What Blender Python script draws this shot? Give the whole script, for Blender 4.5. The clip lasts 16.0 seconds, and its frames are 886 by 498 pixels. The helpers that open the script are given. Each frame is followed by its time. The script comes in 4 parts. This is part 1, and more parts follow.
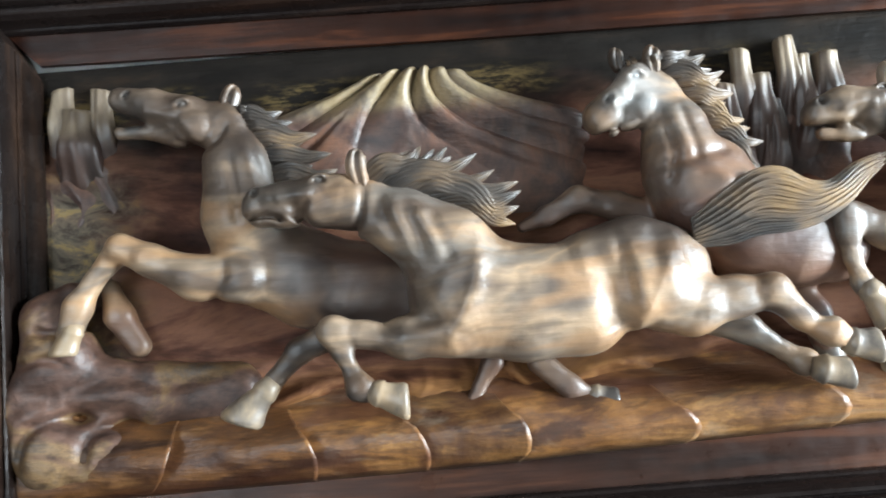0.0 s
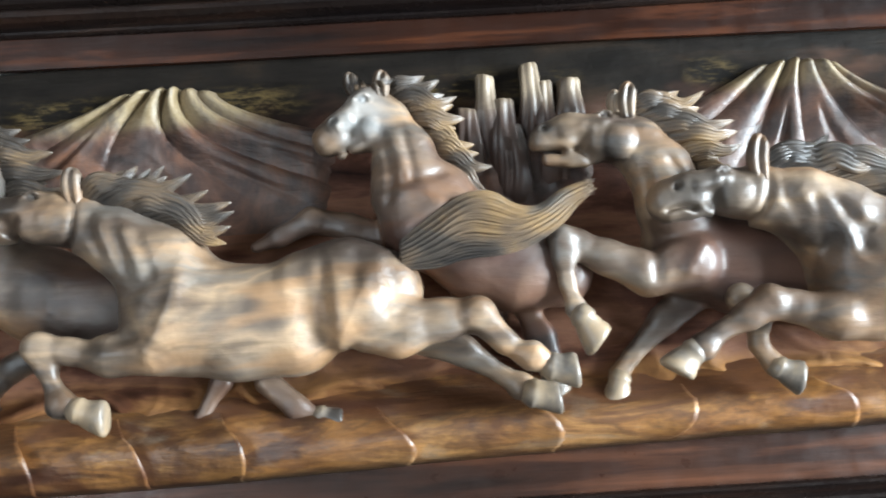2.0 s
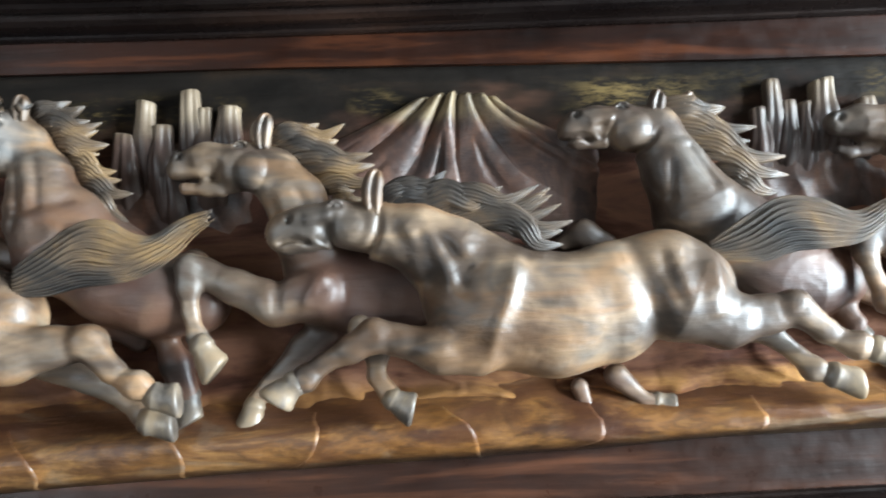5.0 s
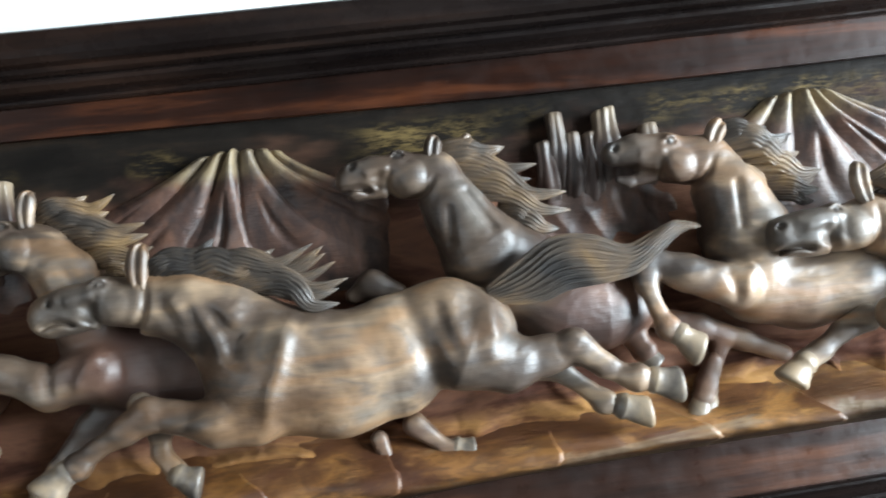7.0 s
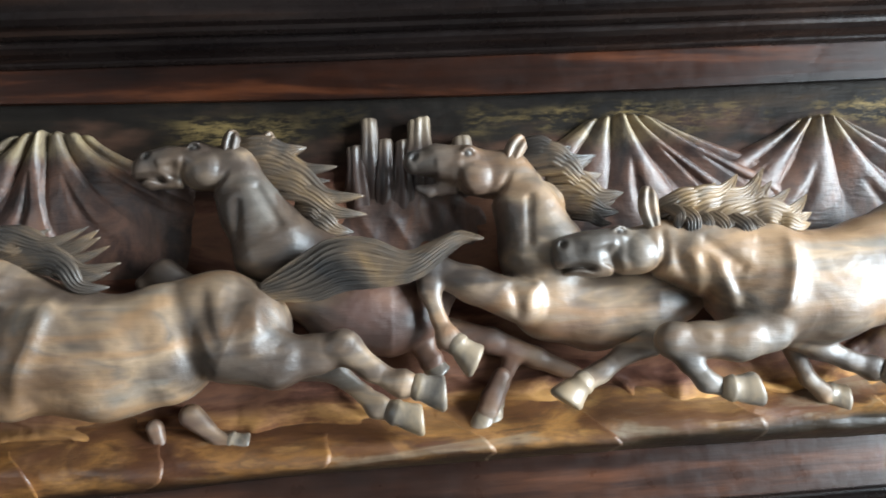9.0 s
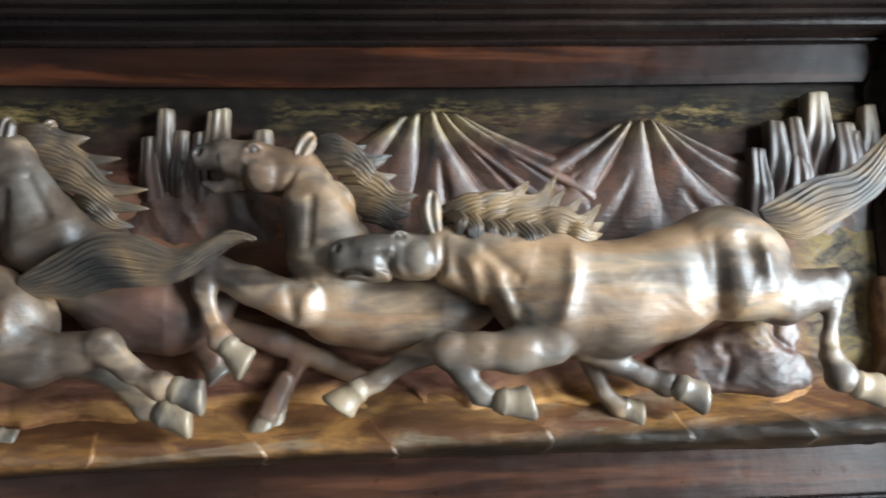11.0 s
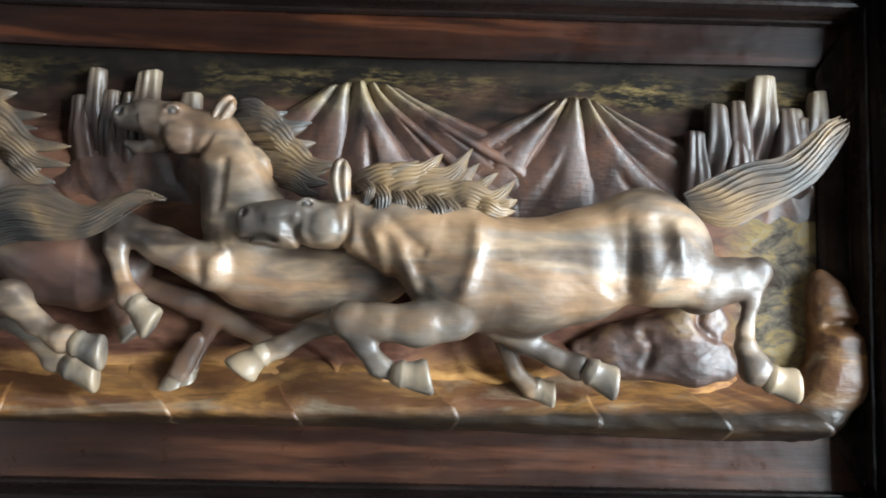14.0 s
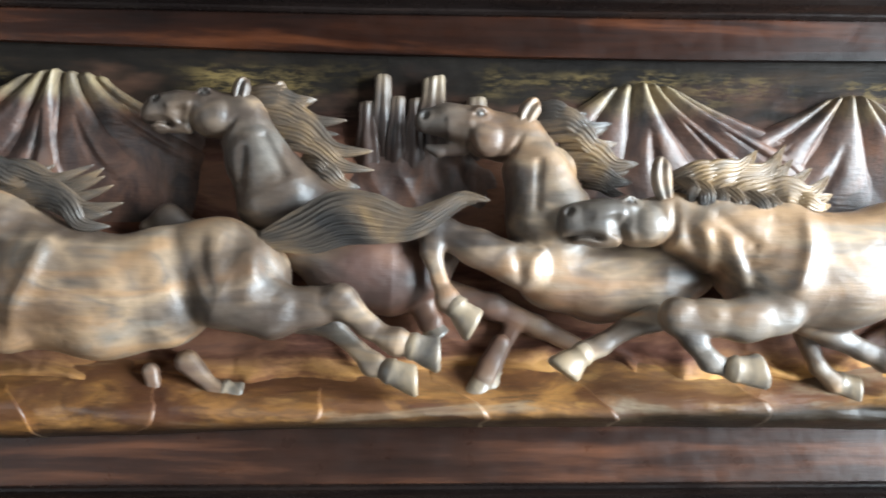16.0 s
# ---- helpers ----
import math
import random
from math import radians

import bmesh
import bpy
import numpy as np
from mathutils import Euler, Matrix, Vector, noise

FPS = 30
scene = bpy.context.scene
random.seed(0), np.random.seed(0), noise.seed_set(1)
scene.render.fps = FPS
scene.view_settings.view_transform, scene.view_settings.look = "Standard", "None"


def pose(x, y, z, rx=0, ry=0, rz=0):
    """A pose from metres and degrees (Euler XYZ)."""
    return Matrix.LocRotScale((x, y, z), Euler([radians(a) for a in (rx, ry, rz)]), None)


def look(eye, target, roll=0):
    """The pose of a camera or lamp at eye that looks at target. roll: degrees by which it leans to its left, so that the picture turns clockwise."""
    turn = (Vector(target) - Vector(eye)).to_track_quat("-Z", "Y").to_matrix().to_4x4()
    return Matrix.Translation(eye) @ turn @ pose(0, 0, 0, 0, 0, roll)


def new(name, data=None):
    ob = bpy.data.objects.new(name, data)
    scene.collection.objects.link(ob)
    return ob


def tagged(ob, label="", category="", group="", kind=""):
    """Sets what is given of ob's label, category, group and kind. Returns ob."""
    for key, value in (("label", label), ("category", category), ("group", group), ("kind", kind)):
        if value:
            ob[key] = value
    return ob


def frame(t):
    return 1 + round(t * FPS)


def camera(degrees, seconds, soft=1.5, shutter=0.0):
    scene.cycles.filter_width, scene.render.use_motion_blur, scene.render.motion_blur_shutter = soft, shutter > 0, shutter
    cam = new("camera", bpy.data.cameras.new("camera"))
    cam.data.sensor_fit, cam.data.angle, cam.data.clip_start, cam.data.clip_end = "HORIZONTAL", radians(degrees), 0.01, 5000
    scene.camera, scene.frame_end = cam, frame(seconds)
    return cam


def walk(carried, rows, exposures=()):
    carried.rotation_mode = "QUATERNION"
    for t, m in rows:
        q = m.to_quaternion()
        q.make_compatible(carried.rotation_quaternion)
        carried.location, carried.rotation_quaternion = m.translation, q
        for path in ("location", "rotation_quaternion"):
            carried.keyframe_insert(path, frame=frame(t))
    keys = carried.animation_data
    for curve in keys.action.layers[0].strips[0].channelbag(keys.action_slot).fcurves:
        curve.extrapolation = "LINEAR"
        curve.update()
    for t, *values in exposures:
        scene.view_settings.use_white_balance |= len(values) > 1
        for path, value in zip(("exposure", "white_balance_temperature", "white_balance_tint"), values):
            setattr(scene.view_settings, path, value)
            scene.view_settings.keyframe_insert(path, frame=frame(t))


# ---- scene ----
cam = camera(56.3, 16.0, soft=1.9, shutter=0.5)
METRES, EYE, TILT, LEAN, TURN = 2.0, 1.4, 6.0, 4.5, 1.0
ROWS = [
    (0.0, 0.0, 0.0, 0.0, 0.0, 0.0, 0.0),
    (0.5, 0.017, 0.0025, 0.0024, -0.75, -0.11, 0.98),
    (1.0, 0.054, 0.0011, 0.0031, -1.03, 0.47, 0.91),
    (1.5, 0.1034, 0.0011, 0.0033, -0.82, 0.78, 0.22),
    (2.0, 0.1513, -0.0034, 0.0003, -0.01, 1.57, -0.9),
    (2.5, 0.182, -0.0082, -0.0074, 0.17, 1.79, -2.25),
    (3.0, 0.1933, 0.0002, 0.0101, -2.2, 1.29, -0.61),
    (3.5, 0.2057, 0.0055, 0.026, -2.77, 0.0, 0.73),
    (4.0, 0.2449, 0.0021, 0.0314, -2.31, 0.93, 0.3),
    (4.5, 0.3004, -0.0097, 0.0179, -1.47, 1.3, -2.54),
    (7.0, 0.4291, -0.0133, 0.0571, -5.67, 0.95, 2.84),
    (7.5, 0.4764, -0.021, 0.0455, -5.67, 2.06, -0.86),
    (8.0, 0.5158, -0.0302, 0.0326, -4.89, 2.63, -2.04),
    (10.5, 0.6208, -0.0218, 0.063, -6.48, 1.98, -0.16),
    (11.0, 0.6733, -0.0255, 0.0631, -5.52, 0.98, -3.33),
    (11.5, 0.7079, -0.0288, 0.0625, -4.95, 0.76, -2.88),
    (12.0, 0.7323, -0.0308, 0.0637, -4.42, 0.76, -1.54),
    (12.5, 0.7478, -0.0303, 0.0664, -3.58, 0.09, -2.37),
    (13.0, 0.7551, -0.0292, 0.0687, -2.98, -0.38, -3.59),
    (13.5, 0.7561, -0.0287, 0.068, -2.69, -0.51, -4.48),
    (14.0, 0.7508, -0.0267, 0.0642, -2.08, -0.59, -6.15),
    (14.5, 0.7282, -0.0258, 0.0617, -1.8, -0.3, -7.0),
    (15.0, 0.6847, -0.0234, 0.0548, -1.97, 0.15, -6.43),
    (15.5, 0.6213, -0.0202, 0.0369, -2.62, 0.86, -5.84),
    (16.0, 0.5703, -0.0202, 0.032, -3.05, 1.27, -4.92),
]
walk(cam, [(t, pose(0, 0, EYE, TILT, LEAN, TURN) @ pose(METRES * x, METRES * y, METRES * z, 90 + pitch, roll, yaw)) for t, x, y, z, yaw, pitch, roll in ROWS], exposures=[(0, 1.75), (0.5, 1.8), (1.5, 1.58), (2.5, 1.71), (3.5, 1.6), (4.7, 1.25), (7, 0.78), (8.2, 0.7), (10.3, 0.37), (11, 0.27), (12.5, 0.25), (14.5, 0.35), (15, 0.58), (16, 0.9)])

# ---- light ----
world = bpy.data.worlds.new("world")
scene.world = world
world.use_nodes = True
sky = world.node_tree.nodes.new("ShaderNodeTexSky")
sky.sky_type, sky.sun_disc, sky.sun_elevation, sky.sun_rotation = "NISHITA", False, radians(40), radians(110)
world.node_tree.links.new(sky.outputs[0], world.node_tree.nodes["Background"].inputs[0])
world.node_tree.nodes["Background"].inputs[1].default_value = 0.1


def window_light(name, eye, target, wide, high, watts, colour):
    lamp = bpy.data.lights.new(name, "AREA")
    lamp.shape, lamp.size, lamp.size_y, lamp.energy, lamp.color = "RECTANGLE", wide, high, watts, colour
    ob = new(name, lamp)
    ob.matrix_world = look(eye, target)
    return ob


window_light("window_light", (3.62, -0.5, 1.5), (1.5, 0.9, 1.45), 1.4, 1.8, 275, (0.78, 0.91, 1.0))
# unseen soft fill, added to lift the panel's left end
window_light("door_light", (-1.9, -2.95, 1.5), (-0.6, 0.9, 1.5), 1.3, 2.2, 26, (0.80, 0.91, 1.0))
scene.view_settings.exposure = 0.0


# ---- materials ----
def shader(name):
    m = bpy.data.materials.new(name)
    m.use_nodes = True
    nt = m.node_tree
    return m, nt, nt.nodes["Principled BSDF"]


def node(nt, kind, **values):
    n = nt.nodes.new(kind)
    for key, v in values.items():
        n.inputs[key.replace("_", " ")].default_value = v
    return n


def noise_at(nt, scale, detail=4.0, rough=0.55, stretch=(1, 1, 1), bend=0.0):
    co = nt.nodes.new("ShaderNodeNewGeometry")
    mp = node(nt, "ShaderNodeMapping", Scale=stretch)
    nt.links.new(co.outputs["Position"], mp.inputs["Vector"])
    n = node(nt, "ShaderNodeTexNoise", Scale=scale, Detail=detail, Roughness=rough, Distortion=bend)
    nt.links.new(mp.outputs[0], n.inputs["Vector"])
    return n.outputs["Fac"]


def ramp(nt, fac, *stops):
    r = nt.nodes.new("ShaderNodeValToRGB")
    el = r.color_ramp.elements
    while len(el) < len(stops):
        el.new(0.5)
    for e, (p, c) in zip(el, stops):
        e.position, e.color = p, (*c, 1) if len(c) == 3 else c
    nt.links.new(fac, r.inputs[0])
    return r.outputs["Color"]


def mix(nt, fac, a, b, way="MIX"):
    m = nt.nodes.new("ShaderNodeMix")
    m.data_type, m.blend_type, m.clamp_factor = "RGBA", way, True
    for socket, v in ((m.inputs[0], fac), (m.inputs[6], a), (m.inputs[7], b)):
        if hasattr(v, "links"):
            nt.links.new(v, socket)
        else:
            socket.default_value = v if isinstance(v, (int, float)) else (*v, 1)
    return m.outputs[2]


def math_node(nt, op, a, b=0.0):
    m = nt.nodes.new("ShaderNodeMath")
    m.operation, m.use_clamp = op, False
    for socket, v in ((m.inputs[0], a), (m.inputs[1], b)):
        if hasattr(v, "links"):
            nt.links.new(v, socket)
        else:
            socket.default_value = v
    return m.outputs[0]


def band(nt, axis, low, high, wobble=0.0):
    """0 below low, 1 above high, along a world axis, with an uneven edge."""
    geo = nt.nodes.new("ShaderNodeNewGeometry")
    sep = nt.nodes.new("ShaderNodeSeparateXYZ")
    nt.links.new(geo.outputs["Position"], sep.inputs[0])
    v = sep.outputs[axis]
    if wobble:
        n = noise_at(nt, 9, 3, stretch=(1, 1, 2.5))
        v = math_node(nt, "ADD", v, math_node(nt, "MULTIPLY", math_node(nt, "SUBTRACT", n, 0.5), wobble))
    r = node(nt, "ShaderNodeMapRange", From_Min=low, From_Max=high)
    r.interpolation_type = "SMOOTHSTEP"
    nt.links.new(v, r.inputs["Value"])
    return r.outputs[0]


def finish(nt, bsdf, colour, rough=(0.25, 0.45), bump=0.25, coat=0.4, fine=260, stretch=(0.12, 1, 1), shine=0.5):
    bsdf.inputs["Specular IOR Level"].default_value = shine
    nt.links.new(colour, bsdf.inputs["Base Color"])
    r = ramp(nt, noise_at(nt, 35, 4), (0.3, (rough[0],) * 3), (0.7, (rough[1],) * 3))
    nt.links.new(r, bsdf.inputs["Roughness"])
    bsdf.inputs["Coat Weight"].default_value = coat
    bsdf.inputs["Coat Roughness"].default_value = 0.34
    g = math_node(nt, "ADD", noise_at(nt, fine, 4, stretch=stretch), math_node(nt, "MULTIPLY", noise_at(nt, 55, 3), 1.4))
    b = node(nt, "ShaderNodeBump", Strength=bump, Distance=0.0012)
    nt.links.new(g, b.inputs["Height"])
    nt.links.new(b.outputs[0], bsdf.inputs["Normal"])


def horse_wood():
    """Streaked hardwood: long level strata of pale, grey and orange wood, broken by finer grain."""
    m, nt, bsdf = shader("horse_wood")
    grain = noise_at(nt, 13, 3.5, 0.5, (0.4, 0.7, 1.0), 0.9)
    base = ramp(nt, grain, (0.30, (0.075, 0.058, 0.046)), (0.40, (0.15, 0.115, 0.085)), (0.48, (0.30, 0.22, 0.145)), (0.54, (0.18, 0.142, 0.108)), (0.61, (0.30, 0.20, 0.118)), (0.67, (0.30, 0.235, 0.165)), (0.78, (0.15, 0.135, 0.12)))
    strata = noise_at(nt, 15, 2.5, 0.45, (0.2, 0.4, 1.0), 0.5)
    dark = ramp(nt, strata, (0.41, (1, 1, 1)), (0.485, (0, 0, 0)))
    base = mix(nt, math_node(nt, "MULTIPLY", dark, 0.85), base, (0.055, 0.038, 0.029))
    orange = ramp(nt, strata, (0.52, (0, 0, 0)), (0.57, (1, 1, 1)), (0.60, (1, 1, 1)), (0.66, (0, 0, 0)))
    base = mix(nt, math_node(nt, "MULTIPLY", orange, 0.6), base, (0.30, 0.175, 0.085))
    grey = ramp(nt, noise_at(nt, 15, 4, 0.6, (0.3, 1, 0.9), 0.7), (0.54, (0, 0, 0)), (0.64, (1, 1, 1)))
    base = mix(nt, math_node(nt, "MULTIPLY", grey, 0.5), base, (0.165, 0.165, 0.155))
    cloud = ramp(nt, noise_at(nt, 7, 4, 0.6, (0.6, 1, 1), 0.6), (0.37, (0.3, 0.265, 0.25)), (0.5, (0.88, 0.85, 0.83)), (0.64, (1.1, 1.07, 1.04)))
    base = mix(nt, 1.0, base, cloud, "MULTIPLY")
    fine = ramp(nt, noise_at(nt, 190, 4, 0.6, (0.07, 1, 1)), (0.3, (0.88, 0.85, 0.82)), (0.6, (1.02, 0.98, 0.95)), (0.75, (1.06, 1, 0.95)))
    base = mix(nt, 1.0, base, fine, "MULTIPLY")
    crack = ramp(nt, noise_at(nt, 60, 2, 0.5, (0.06, 1, 1)), (0.30, (1, 1, 1)), (0.335, (0, 0, 0)))
    base = mix(nt, math_node(nt, "MULTIPLY", crack, 0.25), base, (0.05, 0.035, 0.025))
    st = nt.nodes.new("ShaderNodeAttribute")
    st.attribute_name = "stain"
    sep = nt.nodes.new("ShaderNodeSeparateColor")
    nt.links.new(st.outputs["Color"], sep.inputs[0])
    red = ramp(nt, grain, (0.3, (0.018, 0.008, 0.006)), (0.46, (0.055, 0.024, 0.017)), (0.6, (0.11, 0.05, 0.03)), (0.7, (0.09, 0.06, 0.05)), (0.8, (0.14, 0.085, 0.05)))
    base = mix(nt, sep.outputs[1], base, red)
    dark = ramp(nt, noise_at(nt, 40, 5), (0.3, (0.012, 0.010, 0.009)), (0.7, (0.06, 0.05, 0.043)))
    base = mix(nt, sep.outputs[0], base, dark)
    pale = ramp(nt, noise_at(nt, 40, 4), (0.3, (0.2, 0.215, 0.22)), (0.7, (0.36, 0.37, 0.37)))
    base = mix(nt, sep.outputs[2], base, pale)
    finish(nt, bsdf, base, (0.4, 0.58), 0.6, 0.26, shine=0.5)
    return m


def hair_wood():
    m, nt, bsdf = shader("hair_wood")
    c = ramp(nt, noise_at(nt, 16, 4, 0.6, (0.6, 1, 1), 0.6), (0.32, (0.012, 0.010, 0.009)), (0.45, (0.045, 0.034, 0.026)), (0.55, (0.10, 0.066, 0.04)), (0.64, (0.18, 0.112, 0.052)), (0.75, (0.09, 0.08, 0.07)))
    finish(nt, bsdf, c, (0.36, 0.52), 0.3, 0.12)
    return m


def hoof_wood():
    m, nt, bsdf = shader("hoof_wood")
    c = ramp(nt, noise_at(nt, 16, 5, 0.6, (1, 1, 0.7), 0.5), (0.34, (0.045, 0.038, 0.033)), (0.44, (0.12, 0.098, 0.078)), (0.54, (0.22, 0.165, 0.11)), (0.66, (0.27, 0.19, 0.115)), (0.78, (0.16, 0.145, 0.13)))
    finish(nt, bsdf, c, (0.32, 0.48), 0.3, 0.25)
    return m


def board_wood():
    """The sunk ground of the relief: near-black at the top, gold flecks over the peaks, red-brown below, amber at the foot."""
    m, nt, bsdf = shader("board_wood")
    g = noise_at(nt, 20, 6, 0.62, (0.25, 1, 1), 0.5)
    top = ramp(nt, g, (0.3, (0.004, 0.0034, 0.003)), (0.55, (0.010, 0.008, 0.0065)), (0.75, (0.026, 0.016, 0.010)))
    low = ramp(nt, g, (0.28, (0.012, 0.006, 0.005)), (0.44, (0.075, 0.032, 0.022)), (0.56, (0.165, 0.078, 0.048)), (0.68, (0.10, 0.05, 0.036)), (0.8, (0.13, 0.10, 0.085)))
    amber = ramp(nt, g, (0.3, (0.025, 0.012, 0.008)), (0.43, (0.12, 0.055, 0.027)), (0.54, (0.30, 0.165, 0.065)), (0.66, (0.18, 0.10, 0.055)), (0.8, (0.27, 0.19, 0.11)))
    amber = mix(nt, 1.0, amber, mix(nt, band(nt, 0, 0.3, 1.5, 0.3), (0.72, 0.62, 0.58), (1.35, 1.28, 1.1)), "MULTIPLY")
    gold = ramp(nt, noise_at(nt, 120, 6, 0.75, (0.25, 1, 1)), (0.47, (0, 0, 0)), (0.62, (1, 1, 1)))
    zone = math_node(nt, "MULTIPLY", band(nt, 2, 1.665, 1.69, 0.03), math_node(nt, "SUBTRACT", 1.0, band(nt, 2, 1.70, 1.725, 0.03)))
    patch = ramp(nt, noise_at(nt, 7, 2), (0.42, (0, 0, 0)), (0.6, (1, 1, 1)))
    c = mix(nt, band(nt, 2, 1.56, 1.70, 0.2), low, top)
    c = mix(nt, math_node(nt, "MULTIPLY", math_node(nt, "MULTIPLY", zone, patch), gold), c, (0.11, 0.076, 0.03))
    ends = math_node(nt, "ADD", band(nt, 0, 1.84, 1.93, 0.12), math_node(nt, "SUBTRACT", 1.0, band(nt, 0, -0.43, -0.34, 0.12)))
    ends = math_node(nt, "MULTIPLY", ends, math_node(nt, "SUBTRACT", 1.0, band(nt, 2, 1.56, 1.64, 0.1)))
    # gold-grey patches over both ends, fading out upwards
    end_tone = ramp(nt, noise_at(nt, 38, 6, 0.7, (0.6, 1, 1), 0.6), (0.34, (0.02, 0.015, 0.012)), (0.48, (0.11, 0.09, 0.066)), (0.58, (0.22, 0.155, 0.065)), (0.7, (0.19, 0.18, 0.16)))
    c = mix(nt, ends, c, end_tone)
    c = mix(nt, math_node(nt, "SUBTRACT", 1.0, band(nt, 2, 1.335, 1.375, 0.08)), c, amber)
    finish(nt, bsdf, c, (0.46, 0.66), 0.8, 0.0, shine=0.06)
    return m


def ledge_wood():
    m, nt, bsdf = shader("ledge_wood")
    g = noise_at(nt, 20, 6, 0.62, (0.25, 1, 1), 0.35)
    c = ramp(nt, g, (0.3, (0.02, 0.011, 0.007)), (0.40, (0.085, 0.045, 0.022)), (0.48, (0.29, 0.16, 0.058)), (0.55, (0.16, 0.09, 0.043)), (0.62, (0.38, 0.23, 0.09)), (0.70, (0.10, 0.072, 0.05)), (0.8, (0.25, 0.19, 0.12)))
    red = ramp(nt, noise_at(nt, 9, 5, 0.65, (0.5, 1, 1), 1.2), (0.40, (0, 0, 0)), (0.53, (1, 1, 1)))
    c = mix(nt, math_node(nt, "MULTIPLY", red, 0.8), c, (0.075, 0.033, 0.02))
    ash = ramp(nt, noise_at(nt, 13, 5, 0.65, (0.4, 1, 1.5), 1.0), (0.56, (0, 0, 0)), (0.66, (1, 1, 1)))
    c = mix(nt, math_node(nt, "MULTIPLY", ash, 0.7), c, (0.21, 0.18, 0.14))
    # darker and redder towards one end, brighter and more golden towards the other
    c = mix(nt, 1.0, c, mix(nt, band(nt, 0, 0.3, 1.5, 0.3), (0.76, 0.67, 0.62), (1.3, 1.24, 1.12)), "MULTIPLY")
    geo = nt.nodes.new("ShaderNodeNewGeometry")
    sep = nt.nodes.new("ShaderNodeSeparateXYZ")
    nt.links.new(geo.outputs["Position"], sep.inputs[0])
    # dark stain and painted shade on the lower edge, which climbs along the panel
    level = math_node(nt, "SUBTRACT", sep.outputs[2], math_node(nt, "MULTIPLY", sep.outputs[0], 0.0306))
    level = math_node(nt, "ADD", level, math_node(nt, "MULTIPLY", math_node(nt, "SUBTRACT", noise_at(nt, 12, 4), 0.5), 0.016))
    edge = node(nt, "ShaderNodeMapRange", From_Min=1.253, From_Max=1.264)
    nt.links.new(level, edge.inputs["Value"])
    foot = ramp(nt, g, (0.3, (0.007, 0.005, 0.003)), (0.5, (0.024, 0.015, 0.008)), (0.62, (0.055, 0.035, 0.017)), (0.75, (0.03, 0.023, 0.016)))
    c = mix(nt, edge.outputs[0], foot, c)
    oi = nt.nodes.new("ShaderNodeObjectInfo")
    tint = ramp(nt, oi.outputs["Random"], (0.0, (0.55, 0.46, 0.42)), (0.35, (1, 0.93, 0.86)), (0.7, (0.7, 0.68, 0.66)), (1.0, (0.9, 0.78, 0.64)))
    c = mix(nt, 1.0, c, tint, "MULTIPLY")
    finish(nt, bsdf, c, (0.32, 0.52), 1.0, 0.12, shine=0.4)
    return m


def mountain_wood():
    m, nt, bsdf = shader("mountain_wood")
    g = noise_at(nt, 30, 6, 0.68, (0.6, 1, 0.45), 0.6)
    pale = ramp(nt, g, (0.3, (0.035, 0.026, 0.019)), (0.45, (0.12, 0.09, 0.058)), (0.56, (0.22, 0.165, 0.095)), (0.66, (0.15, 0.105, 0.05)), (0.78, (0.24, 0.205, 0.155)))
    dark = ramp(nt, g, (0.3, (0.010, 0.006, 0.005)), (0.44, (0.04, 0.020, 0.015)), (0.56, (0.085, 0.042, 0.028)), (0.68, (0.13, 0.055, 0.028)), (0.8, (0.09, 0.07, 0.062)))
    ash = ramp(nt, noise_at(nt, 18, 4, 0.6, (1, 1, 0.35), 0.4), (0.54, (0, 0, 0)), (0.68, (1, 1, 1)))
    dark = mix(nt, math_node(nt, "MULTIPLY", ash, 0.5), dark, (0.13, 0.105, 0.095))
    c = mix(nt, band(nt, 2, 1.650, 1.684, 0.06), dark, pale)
    finish(nt, bsdf, c, (0.38, 0.55), 0.9, 0.08)
    return m


def pillar_wood():
    m, nt, bsdf = shader("pillar_wood")
    g = noise_at(nt, 30, 5, 0.6, (1, 1, 0.3), 0.4)
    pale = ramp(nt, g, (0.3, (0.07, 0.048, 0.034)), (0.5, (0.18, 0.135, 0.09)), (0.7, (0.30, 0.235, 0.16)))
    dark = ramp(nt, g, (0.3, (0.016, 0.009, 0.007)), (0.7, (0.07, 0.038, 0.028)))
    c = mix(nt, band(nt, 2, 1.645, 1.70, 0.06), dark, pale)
    finish(nt, bsdf, c, (0.38, 0.54), 0.35, 0.2)
    return m


def rock_wood():
    m, nt, bsdf = shader("rock_wood")
    g = noise_at(nt, 11, 6, 0.65, (0.6, 1, 1), 0.7)
    c = ramp(nt, g, (0.3, (0.022, 0.013, 0.010)), (0.42, (0.055, 0.028, 0.020)), (0.52, (0.095, 0.048, 0.032)), (0.59, (0.16, 0.095, 0.042)), (0.67, (0.085, 0.066, 0.055)), (0.78, (0.13, 0.11, 0.095)))
    pit = ramp(nt, noise_at(nt, 90, 5, 0.65, (0.5, 1, 1)), (0.32, (0.4, 0.36, 0.34)), (0.55, (1, 1, 1)))
    c = mix(nt, 1.0, c, pit, "MULTIPLY")
    finish(nt, bsdf, c, (0.42, 0.62), 1.0, 0.06, fine=140)
    return m


